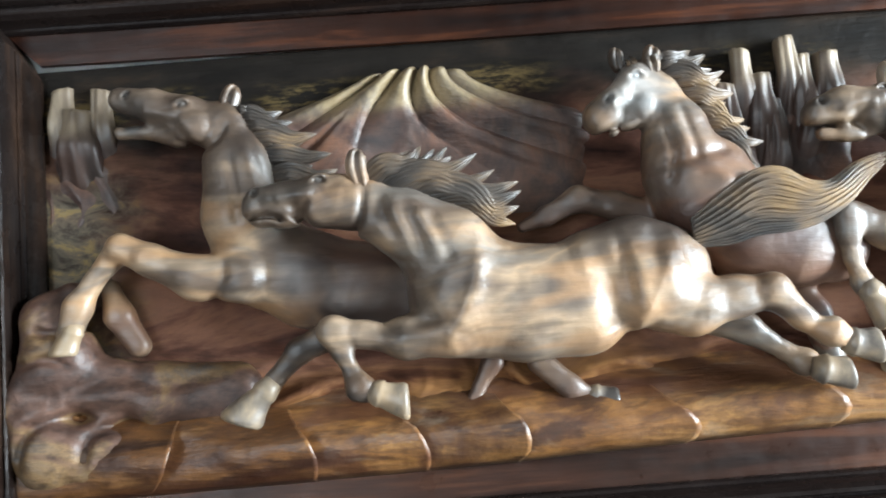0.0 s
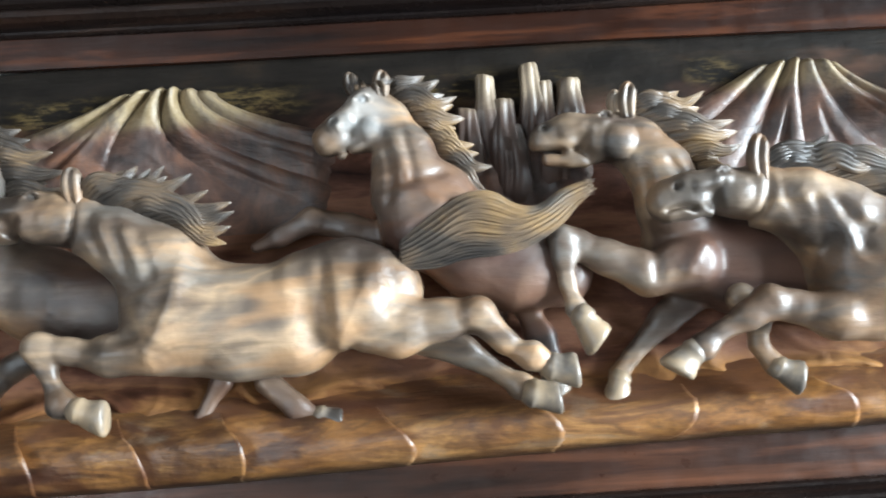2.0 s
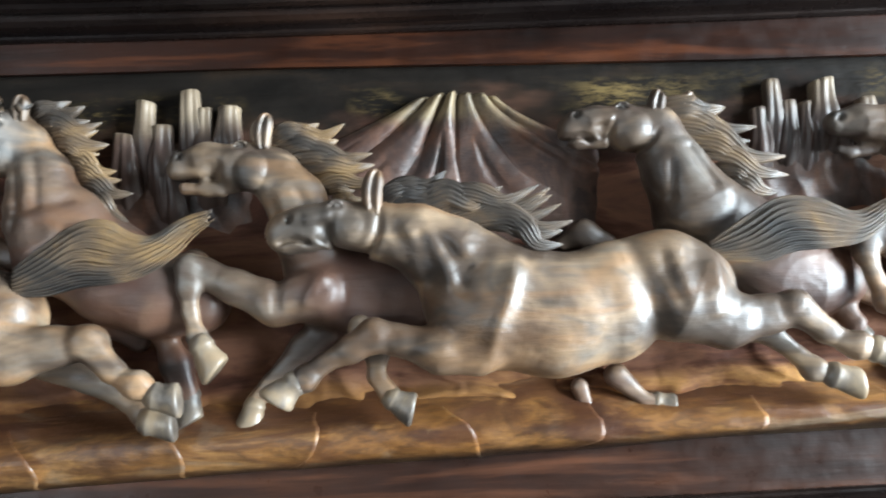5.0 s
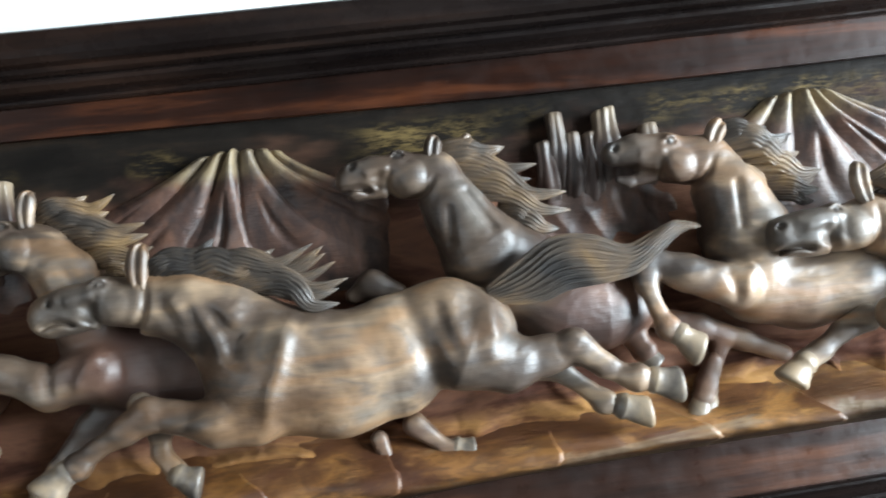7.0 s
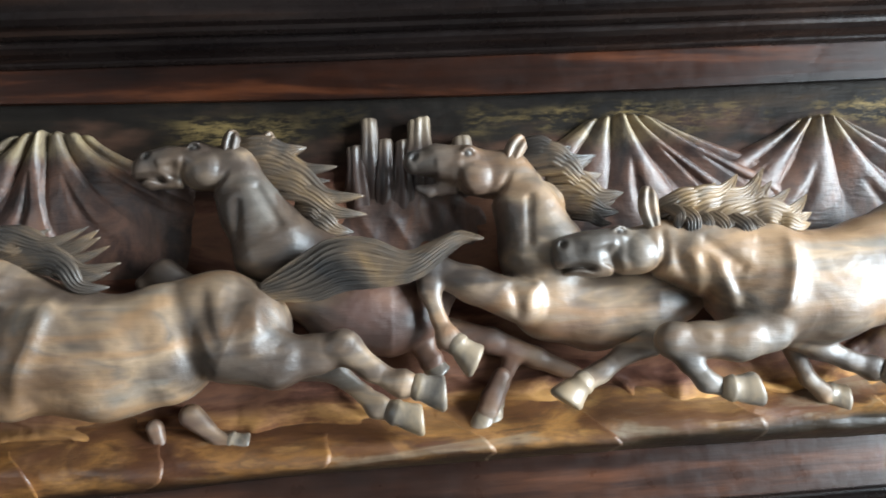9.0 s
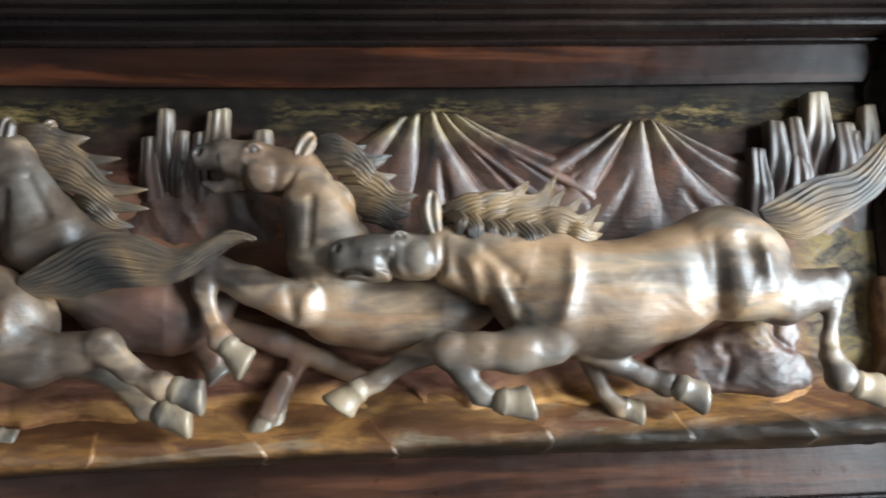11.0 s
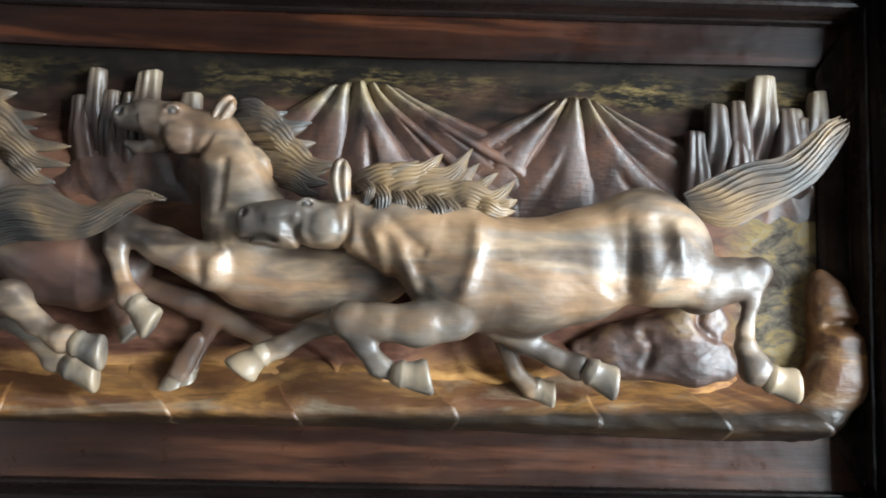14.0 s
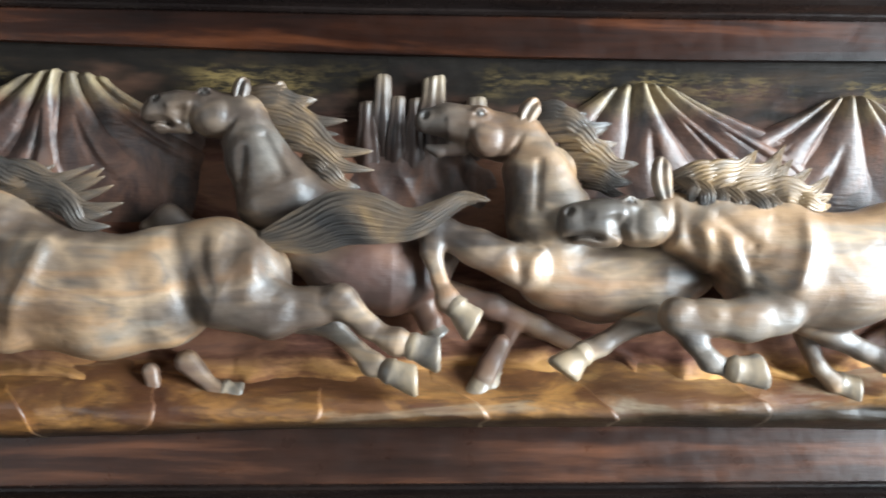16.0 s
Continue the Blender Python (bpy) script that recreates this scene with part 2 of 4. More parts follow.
def frame_wood(name, a, b, c, rough, up=False, shine=0.13):
    m, nt, bsdf = shader(name)
    s = (1, 1, 0.08) if up else (0.08, 1, 1)
    col = ramp(nt, noise_at(nt, 32, 6, 0.62, s, 0.3), (0.3, a), (0.52, b), (0.74, c))
    wide = ramp(nt, noise_at(nt, 3.2, 3, 0.5, (1, 1, 4)), (0.35, (0.45, 0.42, 0.42)), (0.65, (1, 1, 1)))
    col = mix(nt, 1.0, col, wide, "MULTIPLY")
    finish(nt, bsdf, col, rough, 0.3, 0.0, stretch=s, shine=shine)
    return m


def plaster(name, colour):
    m, nt, bsdf = shader(name)
    k = [x * 0.93 for x in colour]
    c = ramp(nt, noise_at(nt, 5, 5), (0.35, tuple(k)), (0.65, colour))
    finish(nt, bsdf, c, (0.7, 0.85), 0.15, 0.0, stretch=(1, 1, 1))
    return m


HORSE, HAIR, HOOF = horse_wood(), hair_wood(), hoof_wood()
BOARD, LEDGE, MOUNT, PILLAR, ROCK = board_wood(), ledge_wood(), mountain_wood(), pillar_wood(), rock_wood()
RED = frame_wood("red_frame_wood", (0.005, 0.0028, 0.0024), (0.021, 0.0072, 0.004), (0.11, 0.034, 0.013), (0.3, 0.46))
# bottom rail: a lighter, glossier tone than the top rail's red
SILL = frame_wood("lighter_sill_wood", (0.010, 0.0065, 0.0055), (0.034, 0.0155, 0.0105), (0.125, 0.05, 0.026), (0.26, 0.42), shine=0.2)
BLACK = frame_wood("black_frame_wood", (0.006, 0.0045, 0.0045), (0.013, 0.009, 0.008), (0.035, 0.018, 0.012), (0.2, 0.36))
BLACK_UP = frame_wood("black_stile_wood", (0.004, 0.003, 0.003), (0.009, 0.006, 0.005), (0.035, 0.019, 0.012), (0.2, 0.36), True)
WHITE = plaster("white_plaster", (0.82, 0.82, 0.81))
TAN = plaster("tan_plaster", (0.17, 0.15, 0.13))
FLOOR = plaster("floor_tile", (0.16, 0.14, 0.12))


# ---- shaping ----
def mesh_part(name, verts, faces, material, parent=None, label="", smooth=True):
    me = bpy.data.meshes.new(name)
    me.from_pydata([tuple(v) for v in verts] if not isinstance(verts, np.ndarray) else verts.tolist(), [], faces if not isinstance(faces, np.ndarray) else faces.tolist())
    me.materials.append(material)
    if smooth:
        me.polygons.foreach_set("use_smooth", [True] * len(me.polygons))
    me.update()
    ob = new(name, me)
    ob.parent = parent
    if label:
        ob["label"] = label
    return ob


def part(name, bm, material, parent=None, label="", smooth=False):
    bmesh.ops.recalc_face_normals(bm, faces=bm.faces)
    me = bpy.data.meshes.new(name)
    bm.to_mesh(me)
    bm.free()
    me.materials.append(material)
    for p in me.polygons:
        p.use_smooth = smooth
    ob = new(name, me)
    ob.parent = parent
    if label:
        ob["label"] = label
    return ob


def box(name, lo, hi, material, parent=None, label="", bevel=0.0):
    bm = bmesh.new()
    bmesh.ops.create_cube(bm, size=1)
    for v in bm.verts:
        v.co = Vector([(a + b) / 2 + c * (b - a) for a, b, c in zip(lo, hi, v.co)])
    if bevel:
        bmesh.ops.bevel(bm, geom=bm.edges[:], offset=bevel, segments=2, affect="EDGES")
    return part(name, bm, material, parent, label)


def net(field, origin, step):
    """The surface of a field (negative inside) as vertices and quads, by surface nets."""
    inside = field < 0
    count = np.zeros(tuple(n - 1 for n in field.shape), np.uint8)
    corners = [(i, j, k) for i in (0, 1) for j in (0, 1) for k in (0, 1)]
    sub = lambda a, c: a[c[0]:a.shape[0] - 1 + c[0], c[1]:a.shape[1] - 1 + c[1], c[2]:a.shape[2] - 1 + c[2]]
    for c in corners:
        count += sub(inside, c)
    cells = np.argwhere((count > 0) & (count < 8))
    index = np.full(count.shape, -1, np.int32)
    index[tuple(cells.T)] = np.arange(len(cells))
    value = {c: field[tuple((cells + c).T)] for c in corners}
    total, hits = np.zeros((len(cells), 3)), np.zeros(len(cells))
    for c in corners:
        for axis in range(3):
            if c[axis]:
                continue
            d = tuple(1 if a == axis else c[a] for a in range(3))
            a, b = value[c], value[d]
            cross = (a < 0) != (b < 0)
            t = np.where(cross, a / np.where(cross, a - b, 1), 0)
            place = np.tile(np.array(c, float), (len(cells), 1))
            place[:, axis] = t
            total += place * cross[:, None]
            hits += cross
    verts = (cells + total / hits[:, None]) * step + origin
    quads = []
    for axis in range(3):
        u, v = (axis + 1) % 3, (axis + 2) % 3
        lo = [slice(1, -1)] * 3
        lo[axis] = slice(0, field.shape[axis] - 1)
        hi = list(lo)
        hi[axis] = slice(1, field.shape[axis])
        a, b = inside[tuple(lo)], inside[tuple(hi)]
        for flip in (False, True):
            e = np.argwhere(a & ~b if not flip else b & ~a)
            e = e + [0 if k == axis else 1 for k in range(3)]
            du, dv = np.eye(3, dtype=int)[u], np.eye(3, dtype=int)[v]
            ring = [e, e - du, e - du - dv, e - dv]
            if flip:
                ring.reverse()
            quads.append(np.stack([index[tuple(r.T)] for r in ring], 1))
    return verts, np.concatenate(quads)


def soften(verts, quads, rounds=2):
    for _ in range(rounds):
        total, hits = np.zeros_like(verts), np.zeros(len(verts))
        for k in range(4):
            for other in (quads[:, (k + 1) % 4], quads[:, k - 1]):
                np.add.at(total, quads[:, k], verts[other])
                np.add.at(hits, quads[:, k], 1)
        verts = verts * 0.45 + total / np.maximum(hits, 1)[:, None] * 0.55
    return verts


def along(points, t):
    """A smooth curve through rows of numbers, at t from 0 to 1."""
    p = np.array(points, float)
    s = t * (len(p) - 1)
    i = min(int(s), len(p) - 2)
    f = s - i
    a, b, c, d = p[max(i - 1, 0)], p[i], p[i + 1], p[min(i + 2, len(p) - 1)]
    return 0.5 * (2 * b + (c - a) * f + (2 * a - 5 * b + 4 * c - d) * f * f + (3 * b - a - 3 * c + d) * f ** 3)


def lock(spine, width, thick, ridges, verts, faces, steps=22, around=22, hollow=0.3):
    """A tapering lock of carved hair: a flat tube along the spine, its face cut into fine ridges."""
    spine = np.array(spine)
    start = len(verts)
    for i in range(steps):
        t = i / (steps - 1)
        p = along(spine, t)
        q = along(spine, min(t + 0.02, 1)) - along(spine, max(t - 0.02, 0))
        q /= max(np.linalg.norm(q), 1e-9)
        side = np.cross(q, (0, -1, 0))
        side /= max(np.linalg.norm(side), 1e-9)
        w = width(t)
        for k in range(around):
            a = 2 * math.pi * k / around
            front = max(math.sin(a), 0)
            cut = 1 - hollow * front * (0.5 + 0.5 * math.cos(ridges * math.pi * (math.cos(a) + 1)))
            verts.append(p + side * math.cos(a) * w + np.array((0, -1, 0)) * math.sin(a) * min(thick, w * 1.1) * cut)
    for i in range(steps - 1):
        for k in range(around):
            a, b = start + i * around + k, start + i * around + (k + 1) % around
            faces.append((a, b, b + around, a + around))
    faces.append(tuple(range(start + around - 1, start - 1, -1)))
    faces.append(tuple(start + (steps - 1) * around + k for k in range(around)))


class Carving:
    """A figure cut in wood: limbs melted together, then grooved. All in millimetres."""

    def __init__(self, name):
        self.name, self.limbs, self.discs, self.cuts, self.hooves = name, [], [], [], []
        self.manes, self.tails, self.stains, self.ears, self.back = [], [], [], [], 972

    def limb(self, melt, deep, *nodes):
        self.limbs.append((melt, deep, nodes))

    def disc(self, deep, x, z, a, b):
        self.discs.append((deep, x, z, a, b))

    def ear(self, deep, x, z, x2, z2, r):
        self.ears.append((deep, x, z, x2, z2, r))

    def groove(self, wide, deep, *points):
        self.cuts.append((wide, deep, points))

    def eye(self, x, z):
        self.cuts += [(6.5, -1.8, ((x - 2, z + 1), (x + 2, z + 1))), (3.4, 5, ((x - 3, z), (x + 3, z))), (1.6, -2.5, ((x - 1, z), (x + 1, z))), (2.4, -3.5, ((x - 7, z + 2), (x, z + 6), (x + 8, z + 3)))]
        self.stains.append((x, z, 4.5, 0, 0.95))

    def nostril(self, x, z):
        self.cuts += [(6, -3.5, ((x - 1, z), (x + 1, z + 1))), (2.8, 8.5, ((x - 1, z - 1), (x + 1, z + 1)))]
        self.stains.append((x, z, 7, 0, 0.9))

    def hoof(self, *numbers):
        self.hooves.append(numbers)

    def mane(self, *numbers):
        self.manes.append(numbers)

    def tail(self, *numbers):
        self.tails.append(numbers)

    def stain(self, x, z, r, channel, amount):
        self.stains.append((x, z, r, channel, amount))

    def surface(self, step=1.6, rough=0.5):
        nodes = np.array([(n[0], d, n[1], n[2]) for _, d, ns in self.limbs for n in ns], float)
        lo = (nodes[:, :3] - nodes[:, 3:]).min(0) - 22
        hi = (nodes[:, :3] + nodes[:, 3:]).max(0) + 14
        hi[1] = self.back
        size = np.ceil((hi - lo) / step).astype(int) + 1
        axes = [lo[k] + step * np.arange(size[k]) for k in range(3)]
        field = np.full(size, 30.0, np.float32)

        def window(a, b, pad):
            cut, grid = [], []
            for k in range(3):
                i0 = max(int((min(a[k], b[k]) - pad - lo[k]) / step), 0)
                i1 = min(int((max(a[k], b[k]) + pad - lo[k]) / step) + 2, size[k])
                cut.append(slice(i0, i1))
                grid.append(axes[k][i0:i1].astype(np.float32))
            return tuple(cut), grid[0][:, None, None], grid[1][None, :, None], grid[2][None, None, :]

        def melt_in(cut, d, k):
            f = field[cut]
            h = np.clip(0.5 + 0.5 * (f - d) / k, 0, 1)
            field[cut] = f * (1 - h) + d * h - k * h * (1 - h)

        for melt, deep, ns in self.limbs:
            for (x, z, r), (x2, z2, r2) in zip(ns, ns[1:]):
                a, b = np.array((x, deep, z), float), np.array((x2, deep, z2), float)
                cut, X, Y, Z = window(a, b, max(r, r2) + melt + 4)
                ab = b - a
                n = max(float(ab @ ab), 1e-6)
                t = np.clip(((X - a[0]) * ab[0] + (Z - a[2]) * ab[2]) / n, 0, 1)
                t = t * 1.0
                flat = ((X - a[0] - t * ab[0]) ** 2 + (Z - a[2] - t * ab[2]) ** 2) ** 1.3 + (np.abs(Y - deep) * np.float32(1.1)) ** 2.6
                d = flat ** (1 / 2.6) - (r + t * (r2 - r))
                melt_in(cut, d, melt)
        for deep, x, z, a, b in self.discs:
            c = np.array((x, deep, z), float)
            cut, X, Y, Z = window(c, c, max(a, b) + 8)
            deep -= 4
            ry = min(a, b) * 0.62
            d = (np.sqrt(((X - x) / (a * 0.82)) ** 2 + ((Y - deep) / ry) ** 2 + ((Z - z) / (b * 0.82)) ** 2) - 1) * min(a, b) * 0.8
            melt_in(cut, d, 2)
        for wide, deep, points in self.cuts:
            deep *= 0.72 if wide >= 9 or deep > 6.4 and wide < 5 else 1.0
            n = 1 if len(points) == 2 else 6 * (len(points) - 1)
            line = [along(points, k / n) for k in range(n + 1)]
            low, high = np.min(line, 0), np.max(line, 0)
            cut, X, Y, Z = window((low[0], lo[1], low[1]), (high[0], hi[1], high[1]), wide * 2.8)
            if min(c.stop - c.start for c in cut) < 1:
                continue
            X, Z = X[:, :, 0], Z[0]
            near = np.full((X.shape[0], Z.shape[1]), 1e9)
            ends = np.full(near.shape, 1.0)
            for k, (p, q) in enumerate(zip(line, line[1:])):
                pq = q - p
                t = np.clip(((X - p[0]) * pq[0] + (Z - p[1]) * pq[1]) / max(pq @ pq, 1e-6), 0, 1)
                d2 = (X - p[0] - t * pq[0]) ** 2 + (Z - p[1] - t * pq[1]) ** 2
                s_at = (k + t) / n
                ends = np.where(d2 < near, np.minimum(1, 0.25 + 4 * np.minimum(s_at, 1 - s_at)) if n > 1 else 1.0, ends)
                near = np.minimum(near, d2)
            field[cut] += (1.15 * deep * ends * np.exp(-near / (1.2 * wide) ** 2)).astype(np.float32)[:, None, :]
        verts, quads = net(field, lo, step)
        verts = soften(verts, quads, 1)
        wave = np.sin(verts[:, 0] * 0.21 + 2 * np.sin(verts[:, 2] * 0.13)) * np.sin(verts[:, 2] * 0.27 + 1.7 * np.sin(verts[:, 0] * 0.09))
        verts[:, 1] += rough * wave
        return verts / 1000, quads

    def build(self, parent, material, label, step=1.6, rough=0.15):
        verts, quads = self.surface(step, rough)
        ob = mesh_part(self.name, verts, quads[:, ::-1], material, parent, label)
        at = ob.data.attributes.new("stain", "FLOAT_COLOR", "POINT")
        colour = np.zeros((len(verts), 4), np.float32)
        colour[:, 3] = 1
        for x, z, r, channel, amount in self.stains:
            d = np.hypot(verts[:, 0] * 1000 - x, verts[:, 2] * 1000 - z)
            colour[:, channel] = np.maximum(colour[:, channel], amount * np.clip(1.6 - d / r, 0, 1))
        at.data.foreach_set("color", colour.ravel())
        for deep, x, z, x2, z2, r, r2 in self.hooves:
            self.make_hoof(ob, deep, x, z, x2, z2, r, r2)
        for deep, x, z, x2, z2, r in self.ears:
            vs, fs = [], []
            run = np.array((x2 - x, z2 - z), float)
            side = np.array((-run[1], run[0])) * 0.10
            pts = [np.array((x, z)) - run * 0.18, np.array((x, z)) + run * 0.35 + side, np.array((x2, z2)) - run * 0.2 + side * 0.8, np.array((x2, z2))]
            lock([(p[0] / 1000, (deep + 1 + 3 * (k == 3)) / 1000, p[1] / 1000) for k, p in enumerate(pts)],
                 lambda t, r=r * 1.35: r / 1000 * (0.10 + 1.0 * math.sin(math.pi * min(0.16 + 0.82 * t, 1)) ** 0.75), 0.0085, 2, vs, fs, 20, 24, 0.62)
            mesh_part("ear", np.array(vs), fs, HORSE, ob, "pricked hollow ear")
        rnd = random.Random(len(verts))
        if self.manes:
            vs, fs = [], []
            for count, wide, deep, roots, tips in self.manes:
                for i in range(round(count * 1.3)):
                    t = min(max((i + rnd.uniform(-0.3, 0.3)) / (count * 1.3 - 1), 0), 1)
                    a, b = along(roots, t), along(tips, t)
                    flow = along(roots, min(t + 0.12, 1)) - along(roots, max(t - 0.12, 0))
                    flow = flow / max(np.linalg.norm(flow), 1e-6)
                    b = a + (b - a) * (rnd.uniform(0.9, 1.1) if i % 2 else rnd.uniform(0.6, 0.9))
                    run = b - a
                    far = np.linalg.norm(run)
                    cross = np.array((-run[1], run[0])) / max(far, 1e-6)
                    bow = far * rnd.uniform(0.06, 0.14)
                    w = wide * rnd.uniform(0.8, 1.15)
                    lift = rnd.uniform(-3, 3)
                    pts = [a - run * 0.25, a + run * 0.2 + flow * far * 0.06 + cross * bow, a + run * 0.62 - cross * bow * 0.5, b + cross * bow * 0.7]
                    ys = [deep + 9, deep - 3 - lift, deep - lift, deep + 4]
                    lock([(p[0] / 1000, y / 1000, p[1] / 1000) for p, y in zip(pts, ys)],
                         lambda s, w=min(w * 1.5, far * 0.22): w / 1000 * (0.04 + 0.96 * math.sin(math.pi * min(0.3 + s * 0.71, 1)) ** 0.9), 0.006, 5, vs, fs, 24, 50, 0.62)
            mesh_part("mane", np.array(vs), fs, HAIR, ob, "mane carved in wavy grooved locks")
        for deep, upper, lower in self.tails:
            vs, fs = [], []
            n = 24
            for i in range(n):
                c = (i + 0.5) / n
                reach = 1 - 0.16 * rnd.random() * (0.4 + abs(2 * c - 1)) - 0.10 * (i % 5 == 2)
                spine, thick = [], []
                for j in range(16):
                    t = j / 15 * reach
                    a, b = along(upper, t), along(lower, t)
                    p = a + (b - a) * (c + 0.06 * math.sin(13 * t + 0.5 * (i // 4)) * math.sin(math.pi * c))
                    thick.append(np.linalg.norm(b - a) / n)
                    bulge = 13 * math.sin(math.pi * c) ** 0.7 * math.sin(math.pi * min(0.12 + 0.8 * t, 1))
                    spine.append((p[0] / 1000, (deep + 8 - bulge + (-1.0, 0.3, 1.0)[i % 3]) / 1000, p[1] / 1000))
                lock(spine, lambda s, thick=thick: (0.3 + 0.64 * float(np.interp(s, np.linspace(0, 1, 16), thick)) * (1 - 0.75 * max(s - 0.8, 0) / 0.2)) / 1000, 0.005, 1, vs, fs, 48, 12, 0.3)
            mesh_part("tail", np.array(vs), fs, HAIR, ob, "streaming tail carved in fine strands")
        return ob

    def make_hoof(self, parent, deep, x, z, x2, z2, r, r2):
        a, b = Vector((x, deep, z)) / 1000, Vector((x2, deep - 2, z2)) / 1000
        way = (b - a).normalized()
        up = Vector((0, -1, 0))
        side = way.cross(up).normalized()
        m = r * 0.45 + r2 * 0.5
        rings = ((-0.3, r * 0.72), (-0.1, r * 0.95), (0.02, r * 1.06), (0.12, r * 1.08), (0.18, r * 0.98), (0.5, m * 0.99), (0.82, r2 * 0.92), (0.93, r2 * 0.93), (1.0, r2 * 0.87), (1.04, r2 * 0.72))
        vs, fs, n = [], [], 20
        for t, rad in rings:
            for k in range(n):
                g = 2 * math.pi * k / n
                c, s = math.cos(g), math.sin(g)
                skew = 0.16 * c * (t > 0.5)
                vs.append(a.lerp(b, t) + way * (b - a).length * skew + side * c * rad / 1000 + up * s * rad * 0.8 / 1000)
        for i in range(len(rings) - 1):
            for k in range(n):
                p, q = i * n + k, i * n + (k + 1) % n
                fs.append((p, q, q + n, p + n))
        fs.append(tuple(range(n - 1, -1, -1)))
        fs.append(tuple(range((len(rings) - 1) * n, len(rings) * n)))
        mesh_part("hoof", vs, fs, HOOF, parent, "polished hoof with a grey rim")


# ---- room ----
tagged(box("wall_north", (-3.0, 1.0, 0), (3.85, 1.12, 2.9), WHITE), "plain white plastered wall behind the carved panel", "wall", kind="structure")
# unseen sides added to close the room, toned dark against bounce
tagged(box("floor", (-3.0, -3.1, -0.1), (3.95, 1.12, 0), FLOOR), "plain dark stone floor of the room", "floor", kind="structure")
tagged(box("ceiling", (-3.0, -3.1, 2.9), (3.95, 1.12, 3.0), TAN), "plain tan ceiling of the room", "ceiling", kind="structure")
tagged(box("wall_west", (-3.1, -3.1, 0), (-3.0, 1.12, 2.9), TAN), "plain tan plastered side wall", "wall", kind="structure")


def pierced_wall(name, fixed, along_x, span, hole, label):
    """A wall with one opening cut through it, as one mesh."""
    bm = bmesh.new()
    (s0, s1), (h0, h1, z0, z1) = span, hole
    for a, b, c, d in ((s0, h0, 0, 2.9), (h1, s1, 0, 2.9), (h0, h1, 0, z0), (h0, h1, z1, 2.9)):
        if b - a < 1e-3 or d - c < 1e-3:
            continue
        m = bmesh.ops.create_cube(bm, size=1)["verts"]
        for v in m:
            p, q = (a + b) / 2 + v.co.x * (b - a), (fixed[0] + fixed[1]) / 2 + v.co.y * (fixed[1] - fixed[0])
            v.co = Vector((p, q, (c + d) / 2 + v.co.z * (d - c)) if along_x else (q, p, (c + d) / 2 + v.co.z * (d - c)))
    return tagged(part(name, bm, TAN), label, "wall", kind="structure")


pierced_wall("wall_east", (3.85, 3.95), False, (-3.1, 1.12), (-1.5, 0.5, 0.5, 2.5), "tan side wall with a wide window opening")
# wall and opening are added; the opening lets the fill in
pierced_wall("wall_south", (-3.1, -3.0), True, (-3.0, 3.85), (-2.6, -1.2, 0, 2.65), "unseen tan wall with an opening for the fill light")


# ---- frame ----
frame_thing = tagged(new("picture_frame"), "long dark lacquered wooden frame with stepped mouldings", "frame")
IN_L, IN_R, IN_B, IN_T = -0.478, 2.0, 1.283, 1.747
WARP_X = (-0.5, 0.1, 0.5, 1.1, 1.5, 2.0)
WARP_INNER = (0.022, 0.012, 0.008, -0.005, -0.006, 0.0)
WARP_OUTER = (0.002, -0.008, -0.013, -0.014, -0.012, -0.008)
# profile pieces: (name, material kind, [(outward, depth)...])
FLAT = [(-0.012, 0.958), (-0.012, 0.951), (0.0, 0.949), (1.0, 0.946), (1.0, 0.972)]
COVE = [(0.0, 0.972), (0.0, 0.940), (0.002, 0.936), (0.005, 0.936), (0.007, 0.930), (0.009, 0.918), (0.013, 0.910), (0.017, 0.908), (0.019, 0.912), (0.021, 0.912), (0.021, 0.972)]
BAND = [(0.0, 0.972), (0.0, 0.905), (0.002, 0.898), (0.006, 0.894), (0.008, 0.884), (0.013, 0.877), (0.020, 0.874), (0.040, 0.874), (0.043, 0.877), (0.046, 0.886), (0.046, 0.992)]


